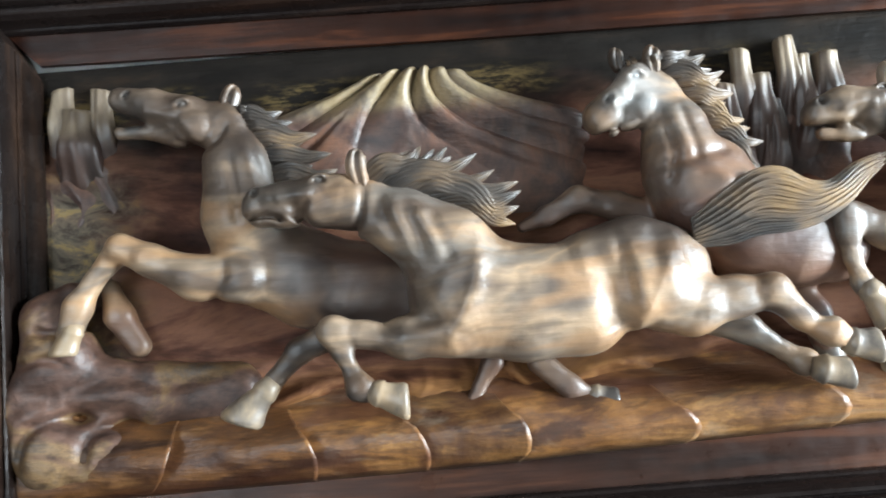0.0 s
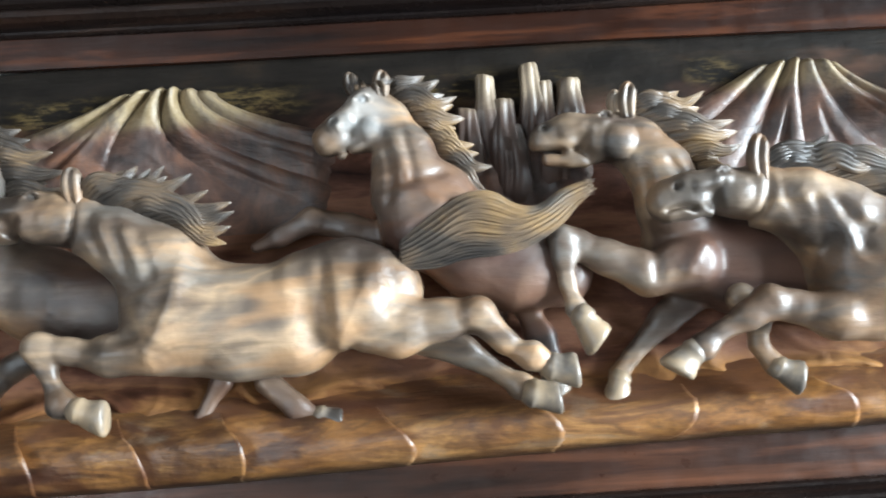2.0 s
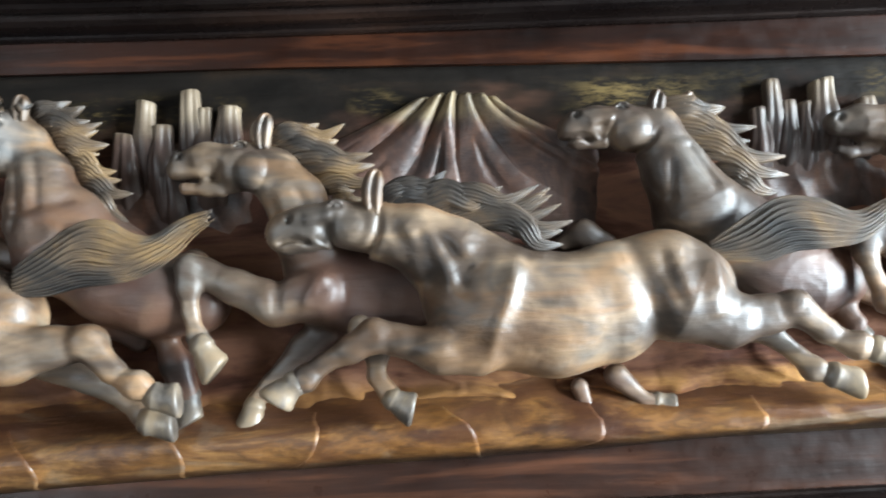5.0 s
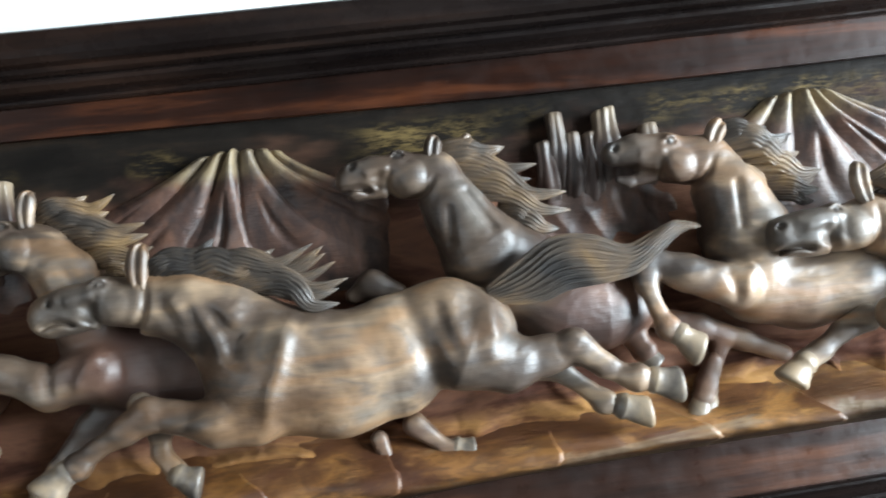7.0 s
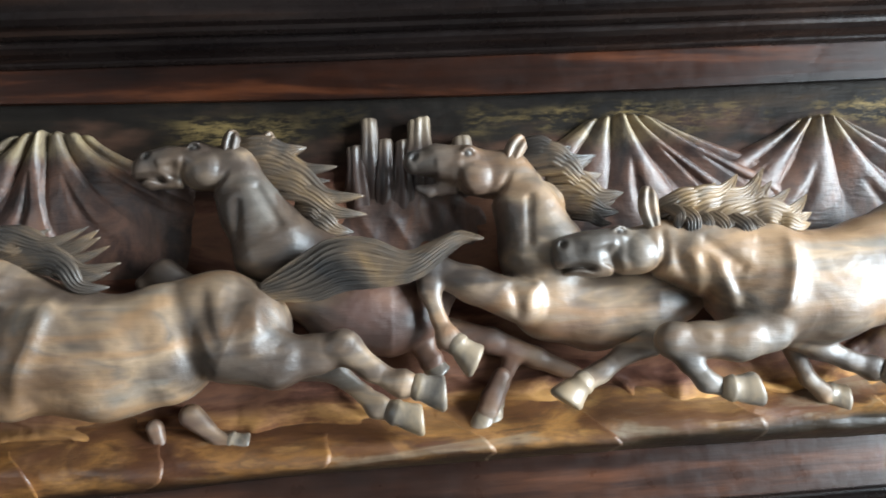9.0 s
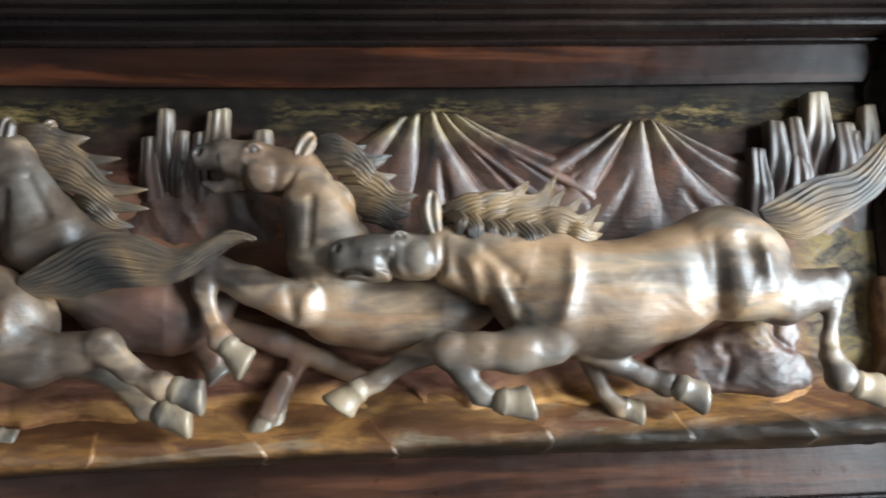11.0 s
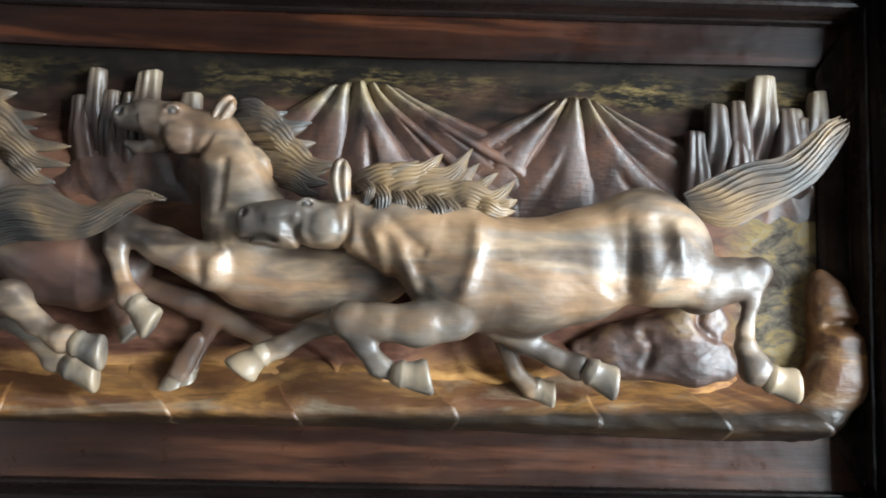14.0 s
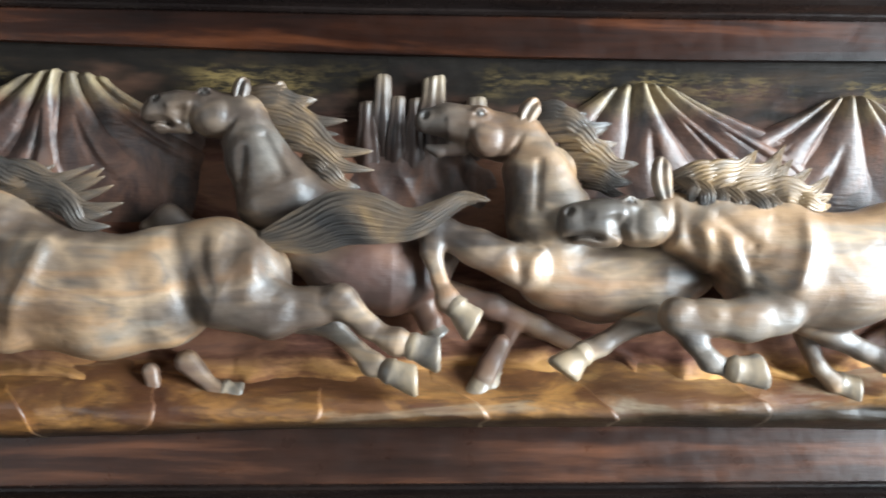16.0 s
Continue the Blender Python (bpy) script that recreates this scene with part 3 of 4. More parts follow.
def rail(name, side, flat_width, flat_material, dark_material, label):
    """One side of the frame, mitred at its ends: a flat inner board, a cove and a proud outer band."""
    group = None
    for piece, profile, start, stretch, material, words in (
            ("inner_board", FLAT, 0.0, flat_width, flat_material, "flat inner board with straight grain"),
            ("cove_moulding", COVE, flat_width, 1.0, dark_material, "narrow black stepped moulding"),
            ("outer_band", BAND, flat_width + 0.021, 1.0, dark_material, "broad rounded black outer band")):
        bm = bmesh.new()
        ends = []
        n = 24
        for e in range(n + 1):
            row = []
            for u, y in profile:
                u = u if piece == "inner_board" and u < 0 else u * stretch if piece == "inner_board" else u
                out = start + u
                x0, x1, z0, z1 = IN_L - out * 0.6, IN_R + out * 0.6, IN_B - out, IN_T + out
                t = e / n
                if side == "top":
                    # the old top board has warped: its inner edge climbs to one end
                    far = x0 + (x1 - x0) * t
                    inner, outer = np.interp(far, WARP_X, WARP_INNER), np.interp(far, WARP_X, WARP_OUTER)
                    z1 += inner + (outer - inner) * min(max((out + 0.012) / 0.056, 0), 1)
                elif side in ("left", "right"):
                    z1 += WARP_OUTER[0 if side == "left" else -1]
                if side == "top":
                    co = (x0 + (x1 - x0) * t, y, z1)
                elif side == "bottom":
                    co = (x1 + (x0 - x1) * t, y, z0)
                elif side == "left":
                    co = (x0, y, z0 + (z1 - z0) * t)
                else:
                    co = (x1, y, z1 + (z0 - z1) * t)
                wob = 0.0006 * math.sin(e * 1.9 + len(profile)) * (0 < e < n)
                row.append(bm.verts.new((co[0], co[1] + wob, co[2])))
            ends.append(row)
        for a, b in zip(ends, ends[1:]):
            for k in range(len(profile)):
                j = (k + 1) % len(profile)
                bm.faces.new((a[k], a[j], b[j], b[k]))
        bm.faces.new(ends[0])
        bm.faces.new(ends[-1][::-1])
        ob = part(piece if group else name, bm, material, frame_thing if group is None else group, label if group is None else words)
        if group is None:
            group = ob
    return group


rail("top_rail", "top", 0.044, RED, BLACK, "red-brown top rail with straight grain")
rail("bottom_rail", "bottom", 0.064, SILL, BLACK, "red-brown bottom rail with straight grain")
rail("stile", "left", 0.02, BLACK_UP, BLACK_UP, "near-black side rail of the frame")
rail("stile", "right", 0.04, BLACK_UP, BLACK_UP, "near-black side rail of the frame")

# ---- carved relief ----
relief = tagged(new("carved_relief"), "deep wooden relief of eight galloping horses before mountains", "wood carving")


def board():
    """The sunk ground: flat at the top, swelling into folds of earth towards the foot."""
    nx, nz = 900, 180
    xs, zs = np.linspace(-0.492, 2.028, nx), np.linspace(1.272, 1.752, nz)
    X, Z = np.meshgrid(xs, zs, indexing="ij")
    s = np.clip((1.47 - Z) / 0.17, 0, 1)
    s = s * s * (3 - 2 * s) * np.clip((Z - 1.296) / 0.03, 0, 1)
    warp = 0.012 * np.sin(X * 13 + 2 * np.sin(Z * 21)) + 0.006 * np.sin(X * 37 + Z * 45)
    fold = (0.5 + 0.5 * np.sin((Z + warp) * 115 + 2.2 * np.sin(X * 5.3) + 1.5 * np.sin(X * 17))) ** 1.4
    fold2 = (0.5 + 0.5 * np.sin((X * 0.55 + Z + warp * 2) * 90 + 1.7 * np.sin(X * 9))) ** 2
    clump = np.sin(X * 23 + 2 * np.sin(Z * 31)) * np.sin(X * 11 + Z * 27)
    Y = 0.962 - s * (0.010 + 0.012 * fold ** 1.5 + 0.008 * fold2 ** 2 + 0.006 * clump)
    chip = np.sin(X * 61 + 4 * np.sin(Z * 40)) * np.sin(Z * 83 + 3 * np.sin(X * 29))
    rough = np.sin(X * 151 + 3 * np.sin(Z * 97)) * np.sin(Z * 173 + 3 * np.sin(X * 83))
    Y += 0.0004 * chip + s * 0.0009 * rough
    verts = np.stack([X, Y, Z], -1).reshape(-1, 3)
    i = np.arange(nx - 1)[:, None] * nz + np.arange(nz - 1)[None, :]
    i = i.ravel()
    quads = np.stack([i, i + nz, i + nz + 1, i + 1], 1)
    back = [(xs[0], 0.985, zs[0]), (xs[-1], 0.985, zs[0]), (xs[-1], 0.985, zs[-1]), (xs[0], 0.985, zs[-1])]
    n = len(verts)
    faces = quads.tolist() + [[n + 3, n + 2, n + 1, n]]
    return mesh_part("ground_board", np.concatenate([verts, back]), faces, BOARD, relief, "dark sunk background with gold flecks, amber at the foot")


board()


def mountain(deep, peak, left, right, half, bow=(1.25, 1.35)):
    """A volcano-like peak: a broken crown, and lobes that run down from it, each rising slowly to a lip that falls off steeply."""
    nu, nv = 300, 70
    drop = 185
    rnd = random.Random(peak[0])
    ends = [-1.0] + [c + rnd.uniform(-0.05, 0.05) for c in (-0.6, -0.24, 0.06, 0.36, 0.7)] + [1.0]
    lobes = [(a, b, rnd.uniform(0.75, 1.0) * (1 - 0.7 * abs(a + b) / 2), rnd.uniform(0.45, 0.62), rnd.uniform(0.25, 0.5), rnd.uniform(0, 6), rnd.uniform(0.7, 1.25) - 0.8 * abs(a + b) / 2) for a, b in zip(ends, ends[1:])]
    vl, vr = (peak[1] - left[1]) / drop, (peak[1] - right[1]) / drop
    vs, fs = [], []
    for i in range(nu + 1):
        u = i / nu * 2 - 1
        for j in range(nv + 1):
            v = j / nv
            kl, kr = (v / vl) ** bow[0], (v / vr) ** bow[1]
            xl = peak[0] - half - (peak[0] - half - left[0]) * kl
            xr = peak[0] + half + (right[0] - peak[0] - half) * kr
            x = xl + (xr - xl) * (u * 0.5 + 0.5)
            ridge = 0.0
            for a, b, tall, fork, begin, phase, long in lobes:
                drift = 0.035 * math.sin(6 * v + phase) * (0.3 + v)
                p = (u - a - drift) / (b - a)
                if not 0 < p < 1:
                    continue
                ridge = tall * math.sin(math.pi * p ** 1.6) ** 0.55
                split = max(v - begin, 0) * 3.2
                if split > 0:
                    ridge *= 1 - min(split, 0.75) * math.exp(-((p - fork + 0.1 * v) / (0.05 + 0.07 * v)) ** 2)
                ridge *= max(1 - (v / (0.5 + 0.5 * long)) ** 2, 0.0)
            edge = max(1 - abs(u) ** 10, 0)
            crown = min(v / 0.04, 1) ** 0.5
            h = (4 * max(1 - v, 0) + 22 * ridge * (1 - 0.4 * v)) * edge * crown
            past = max(left[0] - x, x - right[0], 0) / 45
            sink = 12 * max(v - 0.8, 0) + 26 * min(past, 1) ** 1.5
            z = peak[1] - drop * v - (1 - ridge) * 3.5 * (1 - v) ** 8 - 5 * u * u * (1 - v) ** 3
            vs.append((x / 1000, (deep - h + sink) / 1000 if 0 < i < nu and j else 0.975, z / 1000))
    for i in range(nu):
        for j in range(nv):
            a = i * (nv + 1) + j
            fs.append((a, a + 1, a + nv + 2, a + nv + 1))
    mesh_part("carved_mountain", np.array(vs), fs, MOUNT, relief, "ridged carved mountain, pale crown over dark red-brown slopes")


def rock_pillars(deep, columns):
    """Fluted columns that rise from a low rough mound."""
    x0, x1 = min(c[0] for c in columns) - 40, max(c[0] for c in columns) + 34
    top = sorted(c[1] for c in columns)[len(columns) // 2] - 34
    vs, fs = [], []
    nu, nv = 70, 44
    for i in range(nu + 1):
        u = i / nu
        crest = top - 70 * abs(2 * u - 1) ** 2.5 + 7 * math.sin(u * 17 + x0) + 4 * math.sin(u * 41)
        for j in range(nv + 1):
            v = j / nv
            x, z = x0 + (x1 - x0) * u, crest - (crest - 1520) * v
            bulge = min(v / 0.3, 1) ** 0.6 * min((1 - v) / 0.5, 1) * math.sin(math.pi * min(max(u, 0.0), 1)) ** 0.6
            fold = 1 - abs(math.sin(x * 0.085 + 1.2 * math.sin(z * 0.05 + x0)))
            y = 966 - bulge * 0.5 * (966 - deep - 2 + 9 * fold + 2.5 * math.sin(z * 0.16 + x * 0.05))
            vs.append((x / 1000, y / 1000, z / 1000))
    for i in range(nu):
        for j in range(nv):
            a = i * (nv + 1) + j
            fs.append((a, a + 1, a + nv + 2, a + nv + 1))
    mesh_part("rock_mound", np.array(vs), fs, MOUNT, relief, "dark folded mound of rock under the pillars")
    for x, z, r, foot in columns:
        rnd = random.Random(x * 7 + z)
        n, rows = 48, 30
        foot = max(foot - 60, z - 130)
        flutes = [(c + rnd.uniform(-0.25, 0.25), rnd.uniform(0.2, 0.34), rnd.uniform(0.12, 0.3)) for c in (1.05, 2.0)]
        vs, fs = [], []
        lean, slant = rnd.uniform(-0.05, 0.05), rnd.uniform(-0.22, 0.22)
        for j in range(rows):
            t = min(j / (rows - 4), 1)
            rad = r * (0.98 + 1.35 * (1 - t) ** 1.5) * (1, 0.9, 0.6, 0.15)[max(j - rows + 4, 0)]
            zz = foot + (z - 3 - foot) * t + (0, 2, 3, 3)[max(j - rows + 4, 0)]
            for k in range(n):
                g = 2 * math.pi * k / n
                cut = sum(d * math.exp(-((g - c - 0.12 * math.sin(4 * t + x)) / w) ** 2) for c, w, d in flutes) * (0.5 + 0.5 * math.sin(2.6 * t + x) ** 2)
                square = 1 / max(abs(math.cos(g)), abs(math.sin(g))) ** 0.45
                q = rad * square * (1 - cut) * (1 + 0.05 * math.sin(3 * g + 9 * t) + 0.04 * math.sin(15 * t + x))
                px = q * math.cos(g)
                vs.append(((x + lean * (zz - z) + px) / 1000, (deep + 6 + (30 + 1.6 * r) * (1 - min(t / 0.7, 1)) ** 1.5 - q * 0.9 * math.sin(g)) / 1000, (zz + slant * px * t ** 6) / 1000))
        for j in range(rows - 1):
            for k in range(n):
                a, b = j * n + k, j * n + (k + 1) % n
                fs.append((a, b, b + n, a + n))
        fs.append(tuple((rows - 1) * n + k for k in range(n)))
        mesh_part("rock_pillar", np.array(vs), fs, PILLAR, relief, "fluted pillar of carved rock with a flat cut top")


# the lower edge of the ledge sags towards one end
FOOT_X = (-480, -260, 50, 220, 500, 850, 1040, 1370, 1600, 1870, 2000)
FOOT_Z = (1246, 1249, 1254, 1261, 1269, 1275, 1282, 1283, 1281, 1275, 1280)


def ledge_stone(x0, x1):
    """A slab at the foot of the relief: sloping amber top, sharp crest, steep front, and a rounded nose at its end."""
    rnd = random.Random(x0)
    a, b, c = (rnd.uniform(0, 6.3) for _ in range(3))
    rise = rnd.uniform(0, 6)
    slant, beak, wedge, drop = rnd.choice((-1, 1)) * rnd.uniform(14, 34), rnd.uniform(4, 20), rnd.uniform(2, 14), rnd.uniform(-15, 2)
    steps = 60
    profile = ((1366, 963, 0), (1354, 955, 0), (1343, 947, 0), (1334, 937, 1), (1326, 926, 5), (1321, 918, 10), (1318, 912, 13), (1313, 909, 12), (1305, 910, 10), (1298, 914, 7), (1292, 921, 4), (1287, 930, 2), (1283, 942, 1), (1280, 966, 0))
    vs, fs = [], []
    for i in range(steps):
        t = i / (steps - 1)
        x = x0 - 30 + (x1 - x0 + 30) * t
        tip = max((t - 0.82) / 0.18, 0) ** 1.5
        sunk = max(1 - t / 0.75, 0)
        for k, (z, y, reach) in enumerate(profile):
            w = k / (len(profile) - 1)
            own = min(max((w - 0.22) / 0.2, 0), 1)
            chip = 2.2 * math.sin(x * 0.035 + a * own + 13 * w) + 1.3 * math.sin(x * 0.075 + b * own - 21 * w + math.sin(x * 0.05)) + 0.7 * math.sin(x * 0.16 + c * own + 30 * w)
            shape = math.sin(math.pi * min(w * 1.15, 1))
            crest = math.exp(-((w - 0.52) / 0.2) ** 2)
            dz = (rise * math.sin(math.pi * t) + 2.5 * math.sin(x * 0.035 + a)) * (1 - w) * own + (3 * tip if 3 < k < 7 else 0) + drop * t * crest
            dy = 5 * (1 - own) * max((t - 0.8) / 0.2, 0) ** 2 + chip * shape * 0.8 + 15 * sunk * crest - (4 * tip + wedge * t * t) * crest 
            curl = math.sin(math.pi * min(max((w - 0.36) / 0.5, 0), 1))
            hang = (np.interp(x, FOOT_X, FOOT_Z) - 1283) * min(max((w - 0.25) / 0.5, 0), 1)
            vs.append(((x + reach * tip * 0.8 + slant * (0.9 - 2 * w) * t ** 2 + beak * tip * curl) / 1000, (y + dy) / 1000, (z + dz + hang + chip * 0.4 * shape) / 1000))
    n = len(profile)
    for i in range(steps - 1):
        for k in range(n - 1):
            p = i * n + k
            fs.append((p, p + 1, p + n + 1, p + n))
    last = (steps - 1) * n
    mid = len(vs)
    vs.append(((x1 - 12) / 1000, 0.956, 1.308))
    for k in range(n - 1):
        fs.append((last + k, last + k + 1, mid))
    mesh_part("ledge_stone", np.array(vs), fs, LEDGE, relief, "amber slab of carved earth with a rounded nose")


mountain(959, (-27, 1721), (-204, 1672), (150, 1660), 60, (1.3, 1.75))
mountain(959, (727, 1706), (566, 1646), (880, 1640), 52, (1.25, 1.45))
mountain(959, (1431, 1700), (1312, 1646), (1620, 1632), 46, (1.2, 1.3))
mountain(960, (1694, 1689), (1576, 1643), (1830, 1636), 33, (1.2, 1.2))
rock_pillars(957, [(-449, 1729, 13, 1635), (-403, 1725, 12, 1638), (-429, 1701, 20, 1634)])
rock_pillars(945, [(357, 1707, 11, 1596), (376, 1676, 13, 1594), (409, 1718, 11, 1611), (426, 1695, 10, 1609), (456, 1696, 14, 1607), (333, 1667, 13, 1618), (435, 1654, 12, 1608), (386, 1645, 12, 1593)])
rock_pillars(945, [(1093, 1669, 10, 1622), (1112, 1703, 10, 1621), (1131, 1676, 9, 1621), (1153, 1674, 10, 1620), (1174, 1701, 14, 1640), (1226, 1676, 12, 1644), (1191, 1661, 12, 1646)])
rock_pillars(942, [(1840, 1647, 12, 1565), (1867, 1681, 14, 1567), (1893, 1686, 13, 1580), (1923, 1718, 16, 1572), (1956, 1678, 17, 1592), (1993, 1702, 11, 1641), (1895, 1655, 13, 1573), (1969, 1667, 13, 1606)])

LEDGE_JOINTS = [-476, -330, -187, -70, 42, 218, 375, 543, 706, 852, 1034, 1202, 1356, 1534, 1698, 1840, 1953]
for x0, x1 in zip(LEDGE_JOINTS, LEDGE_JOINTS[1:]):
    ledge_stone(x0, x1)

h1 = Carving("carved_horse")
h1.limb(9, 915, (-361, 1695, 14), (-325, 1684, 19), (-287, 1667, 26))
h1.limb(5, 915, (-362, 1657, 8), (-332, 1658, 10), (-298, 1652, 17))
h1.disc(905, -275, 1654, 29, 25)
h1.limb(10, 920, (-279, 1662, 26), (-244, 1654, 28), (-231, 1605, 38), (-227, 1553, 47))
h1.limb(14, 945, (-233, 1557, 48), (-213, 1503, 52), (-163, 1476, 53), (-99, 1458, 52), (-28, 1449, 50))
h1.limb(9, 910, (-231, 1482, 29), (-282, 1485, 24), (-331, 1508, 17), (-365, 1525, 16))
h1.limb(7, 915, (-370, 1524, 15), (-400, 1490, 10), (-418, 1463, 15), (-429, 1433, 13))
h1.limb(7, 945, (-394, 1485, 10), (-384, 1452, 16), (-362, 1416, 13))
h1.limb(6, 940, (37, 1367, 13), (21, 1342, 7), (10, 1319, 11), (6, 1304, 11))
h1.limb(6, 935, (89, 1363, 14), (121, 1333, 13), (142, 1323, 8))
h1.hoof(940, 8, 1310, 3, 1290, 11, 14)
h1.hoof(935, 145, 1321, 172, 1312, 13, 17)
h1.hoof(910, -422, 1438, -434, 1411, 12, 16)
h1.ear(905, -236, 1667, -226, 1698, 8)
h1.ear(920, -279, 1682, -284, 1694, 5)
h1.groove(4.5, 3.24, (-298, 1663), (-274, 1632), (-250, 1633), (-236, 1657))
h1.groove(4.5, 2.16, (-210, 1621), (-194, 1569), (-184, 1544))
h1.groove(4.5, 2.16, (-235, 1616), (-228, 1572), (-227, 1535))
h1.groove(6, 3.24, (-268, 1453), (-251, 1476), (-247, 1500))
h1.groove(3.2, 8, (-363, 1666), (-341, 1666), (-333, 1661))
h1.groove(11, -2.8, (-216, 1627), (-203, 1583), (-196, 1545))
h1.groove(11, -2.8, (-338, 1510), (-284, 1485))
h1.groove(15, 2.88, (-192, 1508), (-183, 1458))
h1.groove(8, -3, (-337, 1689), (-288, 1674))
h1.groove(5, -3.5, (-289, 1662), (-313, 1670), (-333, 1675))
h1.eye(-285, 1678)
h1.nostril(-350, 1696)
h1.mane(7, 8, 905, [(-227, 1667), (-203, 1632), (-181, 1579)], [(-188, 1670), (-131, 1623), (-124, 1581)])

h2 = Carving("carved_horse")
h2.limb(8, 862, (-195, 1549, 21), (-170, 1550, 23), (-137, 1551, 26), (-113, 1549, 27))
h2.disc(855, -117, 1548, 27, 25)
h2.limb(9, 868, (-114, 1550, 28), (-85, 1541, 30), (-44, 1520, 37), (-1, 1491, 46))
h2.limb(14, 882, (-5, 1487, 48), (16, 1441, 63), (75, 1428, 61), (129, 1429, 59), (157, 1443, 52))
h2.limb(14, 882, (155, 1450, 51), (192, 1457, 51), (223, 1451, 48))
h2.limb(10, 868, (11, 1466, 42), (-11, 1414, 31))
h2.limb(10, 862, (203, 1431, 45), (243, 1411, 30), (289, 1417, 21), (329, 1420, 18))
h2.limb(7, 855, (326, 1420, 18), (353, 1390, 12), (375, 1373, 10))
h2.limb(5, 852, (370, 1377, 11), (379, 1374, 15), (397, 1364, 10))
h2.limb(7, 905, (259, 1409, 25), (311, 1383, 16), (351, 1355, 9), (370, 1342, 14), (385, 1335, 10))
h2.limb(9, 852, (-5, 1405, 27), (-52, 1401, 21), (-95, 1408, 13), (-127, 1413, 16))
h2.limb(7, 850, (-126, 1413, 16), (-119, 1393, 10), (-109, 1368, 8), (-103, 1355, 14), (-88, 1347, 9))
h2.limb(7, 885, (-132, 1412, 16), (-169, 1396, 13), (-197, 1368, 9), (-205, 1358, 11))
h2.hoof(845, -85, 1348, -55, 1337, 13, 19)
h2.hoof(880, -205, 1358, -235, 1327, 13, 23)
h2.hoof(850, 397, 1362, 424, 1356, 14, 19)
h2.hoof(885, 379, 1335, 408, 1328, 15, 18)
h2.ear(848, -87, 1566, -88, 1601, 8)
h2.groove(4, 7.75, (-140, 1553), (-150, 1537), (-143, 1519), (-111, 1514), (-92, 1523), (-85, 1558))
h2.groove(9, 3.6, (1, 1487), (-17, 1465), (-36, 1444))
h2.groove(6.4, -1.8, (30, 1496), (21, 1451), (4, 1413), (-12, 1386))
h2.groove(12, 5.04, (138, 1482), (155, 1452), (159, 1406), (163, 1394))
h2.groove(6, 3.24, (170, 1490), (174, 1450), (179, 1416))
h2.groove(9, 3.6, (207, 1487), (206, 1453))
h2.groove(6.4, -2.7, (229, 1486), (232, 1451))
h2.groove(6, 3.24, (190, 1387), (209, 1402), (254, 1399))
h2.groove(6, 3.24, (-84, 1417), (-50, 1411), (-15, 1420))
h2.groove(12, -2.5, (-58, 1538), (-20, 1512), (1, 1481))
h2.groove(12, -5, (30, 1485), (19, 1440), (0, 1402))
h2.groove(12, -5, (217, 1481), (218, 1435), (227, 1412))
h2.groove(11, -2.8, (183, 1478), (183, 1427), (192, 1403))
h2.groove(9, -4, (-50, 1406), (-11, 1403))
h2.groove(21, 2.88, (59, 1488), (92, 1474), (132, 1476))
h2.groove(15, 2.88, (34, 1393), (77, 1376), (140, 1391))
h2.groove(8, -4, (-184, 1557), (-143, 1559))
h2.groove(2.6, 9, (-209, 1537), (-187, 1538), (-170, 1532))
h2.groove(5, -3.5, (-135, 1553), (-158, 1554), (-178, 1552))
h2.groove(6, 4.5, (-160, 1551), (-157, 1539), (-161, 1530))
h2.eye(-131, 1570)
h2.nostril(-199, 1562)
h2.mane(13, 8, 850, [(-78, 1571), (-29, 1554), (23, 1532)], [(-28, 1597), (27, 1587), (63, 1556), (78, 1530), (70, 1502)])
h2.tail(848, [(250, 1500), (293, 1531), (324, 1547), (351, 1546), (372, 1533), (397, 1529), (426, 1546), (462, 1556)], [(250, 1471), (287, 1470), (320, 1478), (356, 1480), (389, 1488), (420, 1507), (440, 1527), (460, 1542)])

h3 = Carving("carved_horse")
h3.limb(8, 900, (177, 1626, 20), (195, 1636, 19), (217, 1654, 23))
h3.limb(6, 898, (189, 1612, 9), (206, 1619, 12), (225, 1630, 20))
h3.disc(892, 224, 1633, 20, 21)
h3.limb(9, 905, (224, 1665, 23), (241, 1644, 25), (257, 1604, 35), (265, 1562, 45), (282, 1529, 55))
h3.limb(14, 925, (288, 1535, 55), (332, 1496, 53), (379, 1473, 48), (422, 1463, 38))
h3.limb(10, 905, (297, 1556, 35), (285, 1528, 37))
h3.limb(8, 930, (240, 1513, 17), (190, 1531, 15), (148, 1542, 14), (110, 1525, 10), (83, 1515, 6))
h3.limb(7, 930, (419, 1507, 16), (396, 1462, 10), (384, 1427, 12), (397, 1393, 17), (407, 1362, 15))
h3.limb(7, 945, (355, 1473, 25), (328, 1450, 25), (350, 1422, 13))
h3.hoof(930, 408, 1360, 411, 1327, 15, 18)
h3.ear(890, 239, 1673, 242, 1700, 7)
h3.ear(905, 205, 1683, 204, 1706, 6)
h3.groove(4.5, 3.24, (236, 1627), (246, 1577), (239, 1540))
h3.groove(4.5, 2.7, (258, 1632), (267, 1587), (269, 1562))
h3.groove(6, 3.24, (220, 1560), (263, 1566), (307, 1575))
h3.groove(4.8, -1.8, (178, 1626), (199, 1649), (212, 1655))
h3.groove(4.5, 3.24, (202, 1624), (198, 1609), (219, 1606), (236, 1621))
h3.groove(11, -2.8, (246, 1633), (259, 1582), (258, 1545))
h3.groove(10, -5, (275, 1562), (291, 1542))
h3.groove(7, -3, (183, 1645), (206, 1662))
